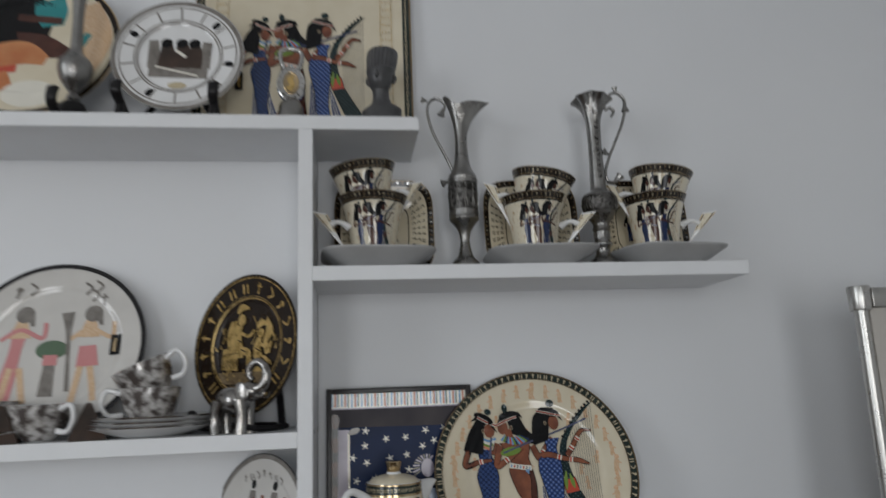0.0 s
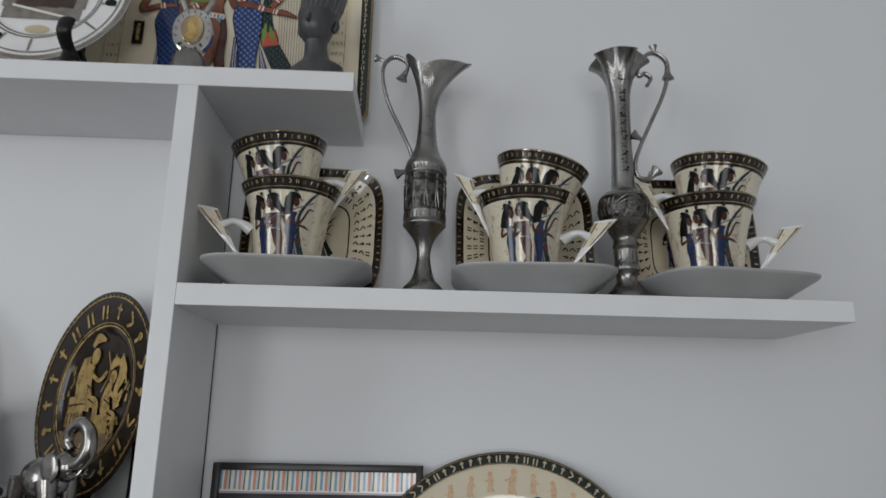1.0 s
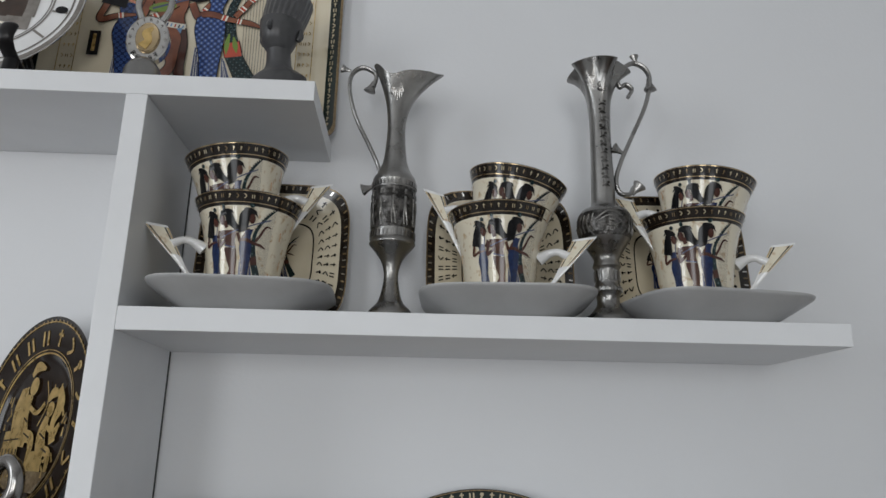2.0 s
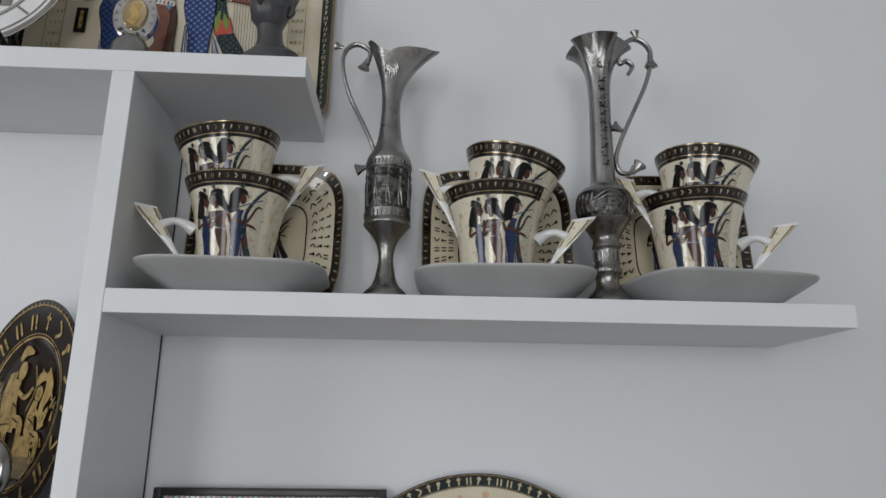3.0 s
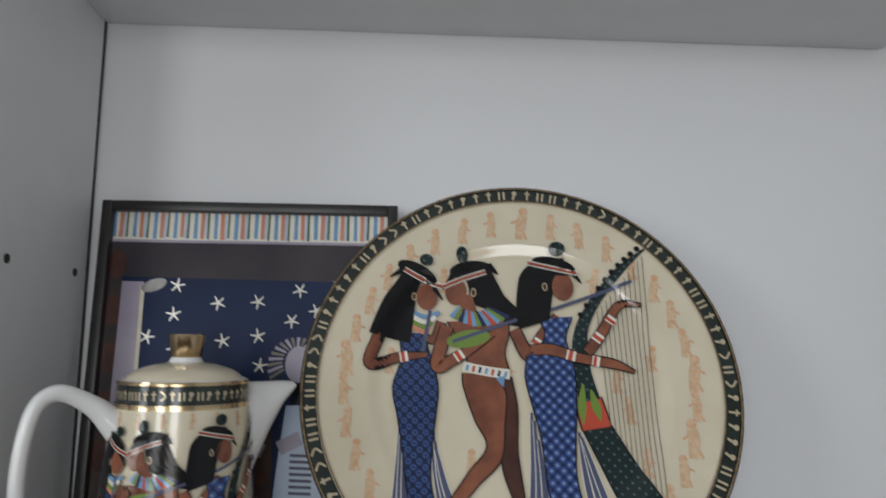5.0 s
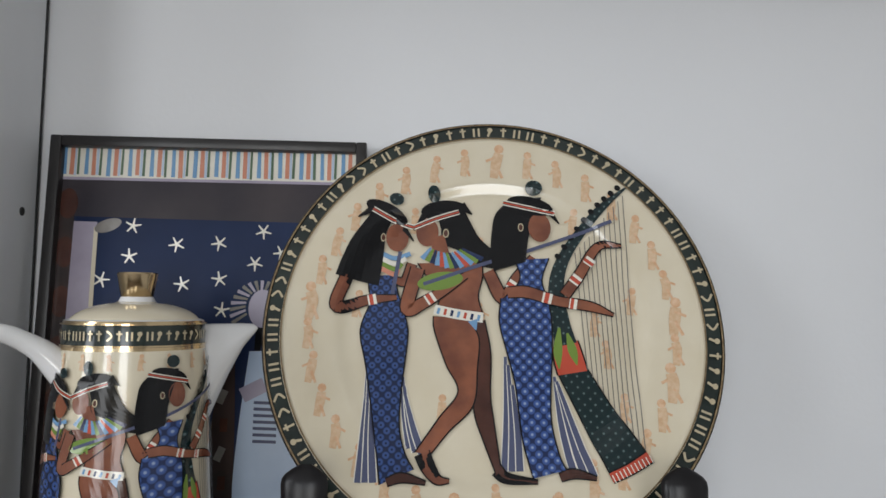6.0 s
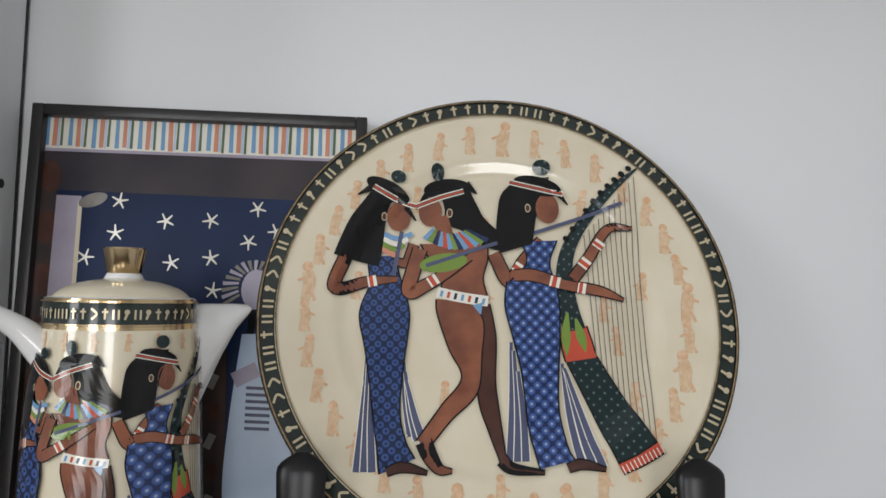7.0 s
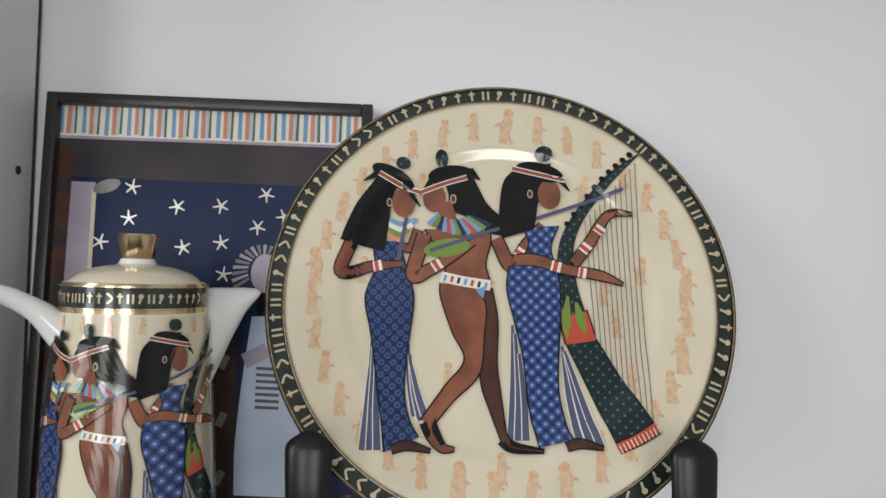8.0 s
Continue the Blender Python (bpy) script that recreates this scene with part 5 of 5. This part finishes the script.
part("stem_ring", lathe([(0.0003, 0.012), (0.0052, 0.012), (0.0074, 0.0155), (0.0066, 0.019), (0.0042, 0.0225), (0.0003, 0.0225)], 32), PEWTER, vase)
part("base", lathe([(0.0003, -0.012), (0.0160, -0.012), (0.0165, -0.008), (0.0160, 0.002), (0.0120, 0.0095), (0.0050, 0.0125), (0.0003, 0.0125)], 40), BLACKWOOD, vase, "black round base")

# ---- things on the left board ----
MID = 1.328
wp, on_wp = round_plate("white_plate", "white plate with pink and grey painted shapes leaning on the wall", lean_pose(-0.287, -0.036, 1.4255, 13), 0.0985, GREYCREAM, GREYCREAM, BLACKWOOD, 0.7)
p = Print(on_wp)
for cx, col in ((-0.38, PINK), (0.36, PINK)):
    p.stroke(PINK, [(cx, 0.22), (cx - 0.02, 0.02), (cx - 0.05, -0.3), (cx - 0.10, -0.62)] if cx < 0 else [(cx, 0.02), (cx + 0.02, -0.22)], [0.2, 0.13, 0.16, 0.2] if cx < 0 else [0.18, 0.24])
    p.stroke(FAINTPRINT, [(cx, 0.34), (cx, 0.12)], [0.10, 0.24])
    p.stroke(PINK if cx < 0 else FAINTPRINT, [(cx - 0.2, 0.1), (cx, 0.22), (cx + 0.24, 0.12), (cx + 0.26, 0.3)], 0.05)
    p.oval(GREYPRINT, cx + 0.02, 0.4, 0.10, 0.10)
    p.stroke(GREYPRINT, [(cx + 0.08, 0.4), (cx + 0.12, 0.26)], [0.08, 0.04])
    p.stroke(FAINTPRINT, [(cx - 0.05, -0.22), (cx - 0.1, -0.62)], 0.07)
    p.stroke(FAINTPRINT, [(cx + 0.05, -0.22), (cx + 0.14, -0.62)], 0.07)
p.oval(HERB, -0.02, -0.02, 0.17, 0.11)
p.stroke(PINK, [(-0.02, -0.08), (-0.02, -0.2)], 0.15)
p.stroke(GREYPRINT, [(-0.02, -0.2), (-0.02, -0.55)], [0.12, 0.16])
p.stroke(GREYPRINT, [(0.1, 0.42), (0.14, 0.1), (0.2, -0.5)], [0.14, 0.05, 0.05])
for x, y in ((-0.45, 0.66), (-0.3, 0.7), (0.38, 0.62), (0.48, 0.56), (0.42, 0.72), (0.3, 0.7)):
    glyph(p, GREYPRINT, x, y, 0.07, int(x * 100) % 4)
p.stroke(INK, [(0.66, 0.14), (0.66, -0.1)], 0.12)
p.stroke(GOLD, [(0.66, 0.1), (0.66, -0.06)], 0.05)
p.stroke(BLACKWOOD, [(0.972 * math.cos(2 * math.pi * k / 40), 0.972 * math.sin(2 * math.pi * k / 40)) for k in range(41)], 0.05, n=161, across=1)
p.made("painted_motif", wp, "pink, grey and green painted shapes")

bp, on_bp = round_plate("brown_plate", "dark brown plate with gold painted shapes, turned sideways on a stand", lean_pose(-0.0765, -0.046, 1.4225, 5, -38), 0.0805, BROWNGLAZE, BROWNGLAZE, BROWNGLAZE, 0.62, BROWNGLAZE)
p = Print(on_bp)
for s, w in ((0.66, 0.016), (0.69, 0.008), (0.95, 0.012)):
    p.stroke(ANTIQUEGOLD, [(s * math.cos(2 * math.pi * k / 40), s * math.sin(2 * math.pi * k / 40)) for k in range(41)], w, n=161, across=1)
ring_glyphs(p, ANTIQUEGOLD, 0.81, 19, 0.078)
ring_glyphs(p, ANTIQUEGOLD, 0.955, 80, 0.018)
p.stroke(ANTIQUEGOLD, [(-0.42, -0.44), (0.0, -0.48), (0.42, -0.44)], [0.10, 0.16, 0.10], n=18)
for cx, cy, s in ((-0.16, 0.0, 1.0), (0.24, -0.14, 0.8)):
    p.oval(ANTIQUEGOLD, cx + 0.03 * s, cy + 0.36 * s, 0.075 * s, 0.085 * s)
    p.stroke(ANTIQUEGOLD, [(cx - 0.06 * s, cy + 0.46 * s), (cx + 0.02 * s, cy + 0.54 * s), (cx + 0.16 * s, cy + 0.52 * s)], [0.05, 0.10, 0.03])
    p.stroke(ANTIQUEGOLD, [(cx, cy + 0.28 * s), (cx - 0.04 * s, cy + 0.08 * s), (cx + 0.02 * s, cy - 0.1 * s)], [0.10 * s, 0.18 * s, 0.2 * s])
    p.stroke(ANTIQUEGOLD, [(cx - 0.02, cy + 0.2 * s), (cx + 0.18 * s, cy + 0.12 * s), (cx + 0.30 * s, cy + 0.2 * s)], 0.045)
    p.stroke(ANTIQUEGOLD, [(cx, cy - 0.08 * s), (cx + 0.2 * s, cy - 0.12 * s), (cx + 0.22 * s, cy - 0.38 * s)], [0.12 * s, 0.10 * s, 0.06 * s])
    p.stroke(ANTIQUEGOLD, [(cx - 0.14 * s, cy - 0.12 * s), (cx - 0.16 * s, cy - 0.40 * s)], 0.05)
    p.stroke(ANTIQUEGOLD, [(cx - 0.18 * s, cy - 0.14 * s), (cx + 0.1 * s, cy - 0.16 * s)], 0.05)
    p.stroke(BROWNGLAZE, [(cx - 0.08 * s, cy + 0.1 * s), (cx + 0.06 * s, cy + 0.04 * s)], 0.016)
    p.stroke(BROWNGLAZE, [(cx + 0.04 * s, cy - 0.06 * s), (cx + 0.16 * s, cy - 0.1 * s)], 0.016)
p.loft(ANTIQUEGOLD, [(-0.46, -0.05), (-0.46, -0.34)], [(-0.18, -0.02), (-0.14, -0.36)])
for k in range(5):
    p.stroke(BROWNGLAZE, [(-0.43 + k * 0.062, -0.20), (-0.42 + k * 0.062, -0.31)], 0.020, n=3, across=1)
p.stroke(BROWNGLAZE, [(-0.45, -0.13), (-0.18, -0.11)], 0.014, n=6, across=1)
p.loft(ANTIQUEGOLD, [(0.06, -0.22), (0.04, -0.40)], [(0.30, -0.20), (0.34, -0.40)])
p.loft(ANTIQUEGOLD, [(-0.34, 0.34), (-0.40, 0.14), (-0.36, -0.05)], [(-0.22, 0.36), (-0.20, 0.16), (-0.14, -0.05)])
p.stroke(ANTIQUEGOLD, [(0.36, 0.34), (0.42, 0.18), (0.36, 0.02), (0.42, -0.14)], [0.06, 0.13, 0.08, 0.10])
p.loft(BRONZE, [(-0.50, -0.38), (-0.38, -0.54)], [(0.50, -0.38), (0.36, -0.56)])
p.stroke(ANTIQUEGOLD, [(0.10, 0.40), (0.19, 0.2), (0.10, 0.0)], 0.014)
for k in range(34):
    a, q = random.uniform(0, 6.28), random.uniform(0.38, 0.60)
    x, y = q * math.cos(a), q * math.sin(a)
    if y < 0.3:
        p.stroke(ANTIQUEGOLD, [(x, y), (x + random.uniform(-0.04, 0.04), y + random.uniform(0.03, 0.09))], [0.03, 0.012], n=4, across=1)
p.made("painted_motif", bp, "gold painted shapes and signs")
plate_stand(pose(-0.0775, -0.056, MID, 0, 0, -38), 0.036, 0.024, thick=0.5)


def coffee_cup(m, label, handle, tall=0.045):
    t = thing("coffee_cup", label, "cup", m, "silver-patterned cups")
    pr = smooth_profile([(0.016, 0), (0.020, 0.003), (0.030, 0.016), (0.0345, 0.032), (0.0365, tall)], 20)
    part("body", lathe([(0.0003, 0.001)] + pr + [(0.0355, tall + 0.0006), (0.0340, tall - 0.002), (0.028, 0.014), (0.0003, 0.006)], 56, [1] + [1, 1, 1] + [0] * 16 + [2, 1, 1, 1]), [SILVERPRINT, PORCELAIN, CHROME], t)
    h = tube([(0.032, 0, 0.012), (0.048, 0, 0.012), (0.057, 0, 0.026), (0.052, 0, 0.042), (0.035, 0, 0.039)], [0.004, 0.003, 0.003, 0.003, 0.004], 30, 10)
    h.transform(Matrix.Rotation(radians(handle), 4, "Z"))
    part("handle", h, PORCELAIN, t, "white curved handle")
    return t


def saucer(m, label="white round porcelain saucer in a stack on the shelf"):
    t = thing("saucer", label, "saucer", m, "stacked saucers")
    part("body", lathe([(0.0003, 0.0), (0.032, 0.0), (0.034, 0.001), (0.050, 0.005), (0.0655, 0.0105), (0.0660, 0.0120), (0.0645, 0.0125), (0.049, 0.0075), (0.033, 0.0035), (0.0003, 0.003)], 64, [0, 0, 0, 0, 1, 1, 0, 0, 0]), [PORCELAIN, CHROME], t)
    return t


for k in range(3):
    saucer(pose(-0.172 + 0.002 * k, -0.066, MID + k * 0.0046, 0, 0, k * 20))
coffee_cup(pose(-0.174, -0.066, MID + 0.0126) @ Matrix.Scale(0.84, 4), "white coffee cup with dark silver pattern on stacked saucers", 196)
coffee_cup(pose(-0.170, -0.066, MID + 0.0405, 4, -24, 0) @ Matrix.Scale(0.84, 4), "white coffee cup with silver pattern tilted in another cup", -15)
saucer(pose(-0.340, -0.062, MID), "white round porcelain saucer under a small cup")
coffee_cup(pose(-0.340, -0.062, MID + 0.0036) @ Matrix.Scale(0.84, 4), "white coffee cup with dark silver pattern on a saucer", 30)
coffee_cup(pose(-0.278, -0.082, MID) @ Matrix.Scale(0.84, 4), "white coffee cup with silver pattern standing on the shelf", -30, 0.044)
for x, y in ((-0.308, -0.099), (-0.226, -0.096)):
    bm = bm_new()
    rings(bm, [[Vector((s * sx, s * sy, z)) for sx, sy in ((1, 1), (-1, 1), (-1, -1), (1, -1))] for s, z in ((0.017, 0), (0.0172, 0.0015), (0.0030, 0.036), (0.0018, 0.0372))])
    bmesh.ops.recalc_face_normals(bm, faces=bm.faces)
    ob = part("pyramid_ornament", bm, DARKBROWN, smooth=False)
    ob.matrix_world = pose(x, y, MID, 0, 0, 20)
    tagged(ob, "small dark brown stone pyramid ornament on the shelf", "ornament", "pyramid ornaments")


def ellipsoid(rx, ry, rz, x, y, z, turn=0):
    bm = bmesh.new()
    bmesh.ops.create_uvsphere(bm, u_segments=28, v_segments=18, radius=1)
    bm.transform(Matrix.Translation((x, y, z)) @ Matrix.Rotation(radians(turn), 4, "Y") @ Matrix.Diagonal((rx, ry, rz, 1)))
    return bm


def elephant(m):
    """A polished elephant ornament with its trunk curled up."""
    bm = bm_new()
    merge(bm, ellipsoid(0.0200, 0.0135, 0.0145, -0.002, 0, 0.034, 8))
    merge(bm, ellipsoid(0.0105, 0.0095, 0.0105, 0.018, 0, 0.043))
    for x, y, bend in ((0.010, -0.008, 0.003), (0.010, 0.008, 0.001), (-0.015, -0.008, -0.004), (-0.015, 0.008, -0.002)):
        merge(bm, tube([(x, y, 0.034), (x + bend, y * 1.05, 0.016), (x + bend * 0.6, y * 1.1, 0.0)], [0.0078, 0.0056, 0.0064], 12, 14))
    merge(bm, tube([(0.022, 0, 0.044), (0.031, 0, 0.047), (0.0365, 0, 0.056), (0.0345, 0, 0.067), (0.026, 0, 0.0725), (0.0175, 0, 0.068), (0.0155, 0, 0.060), (0.020, 0, 0.0545)], [0.0066, 0.0058, 0.0050, 0.0046, 0.0044, 0.0042, 0.0036, 0.0030], 44, 14))
    for sy in (-1, 1):
        merge(bm, ellipsoid(0.0085, 0.0016, 0.0105, 0.0135, sy * 0.0105, 0.042, -12))
        merge(bm, tube([(0.025, sy * 0.005, 0.038), (0.033, sy * 0.006, 0.037), (0.038, sy * 0.005, 0.042)], [0.0018, 0.0015, 0.0006], 10, 8))
    merge(bm, tube([(-0.021, 0, 0.038), (-0.0255, 0, 0.028), (-0.0245, 0, 0.018)], [0.002, 0.0014, 0.0016], 10, 8))
    bmesh.ops.recalc_face_normals(bm, faces=bm.faces)
    ob = part("elephant_ornament", bm, SILVER)
    ob.matrix_world = m
    return tagged(ob, "polished silver elephant ornament with curled raised trunk on the shelf", "ornament")


elephant(pose(-0.080, -0.098, MID, 0, 0, -26))

# ---- plate on the lowest board, left of the divider ----
lp, on_lp = round_plate("cream_plate", "pale cream plate with grey painted shapes leaning in the lowest compartment", lean_pose(-0.060, -0.050, LOW + 0.109, 9, -46), 0.0800, GREYCREAM, GREYPRINT, BLACKWOOD, 0.7)
p = Print(on_lp)
for cx in (-0.25, 0.22):
    p.stroke(GREYPRINT, [(cx, 0.5), (cx, 0.1), (cx - 0.05, -0.5)], [0.12, 0.24, 0.2])
    p.oval(INK, cx, 0.58, 0.05, 0.06)
    p.stroke(SKIN, [(cx, 0.4), (cx + 0.2, 0.2), (cx + 0.22, 0.45)], 0.06)
for k in range(7):
    glyph(p, GREYPRINT, -0.4 + k * 0.13, 0.74 - abs(k - 3) * 0.03, 0.05, k % 4)
p.made("painted_motif", lp, "grey and brown painted shapes")

plate_stand(pose(-0.060, -0.050, LOW, 0, 0, -38), 0.034, 0.040, 0.022, 0.034, 0.5)

# ---- steel-framed standing board beside the shelves ----
fb = thing("display_board", "floor-standing board with a brushed steel tube frame and beige panel", "display board", pose(0.600, -0.160, -0.004))
for x in (0, 0.74):
    part("post", lathe([(0.0068, 0.004), (0.0072, 0.006), (0.0072, 1.45), (0.0003, 1.45)], 28), STEEL, fb).location = (x, 0, 0)
    part("corner_socket", lathe([(0.0003, 1.438), (0.0105, 1.438), (0.0112, 1.440), (0.0118, 1.463), (0.0112, 1.465), (0.0003, 1.465)], 32), STEEL, fb, "steel corner socket").location = (x, 0, 0)
part("top_rail", box(bm_new(), 0.011, -0.007, 1.441, 0.729, 0.007, 1.463, 0.002), STEEL, fb)
part("panel", box(bm_new(), 0.0075, -0.004, 0.5, 0.7325, 0.004, 1.4405, 0.0005), BEIGE, fb, "beige flat panel")
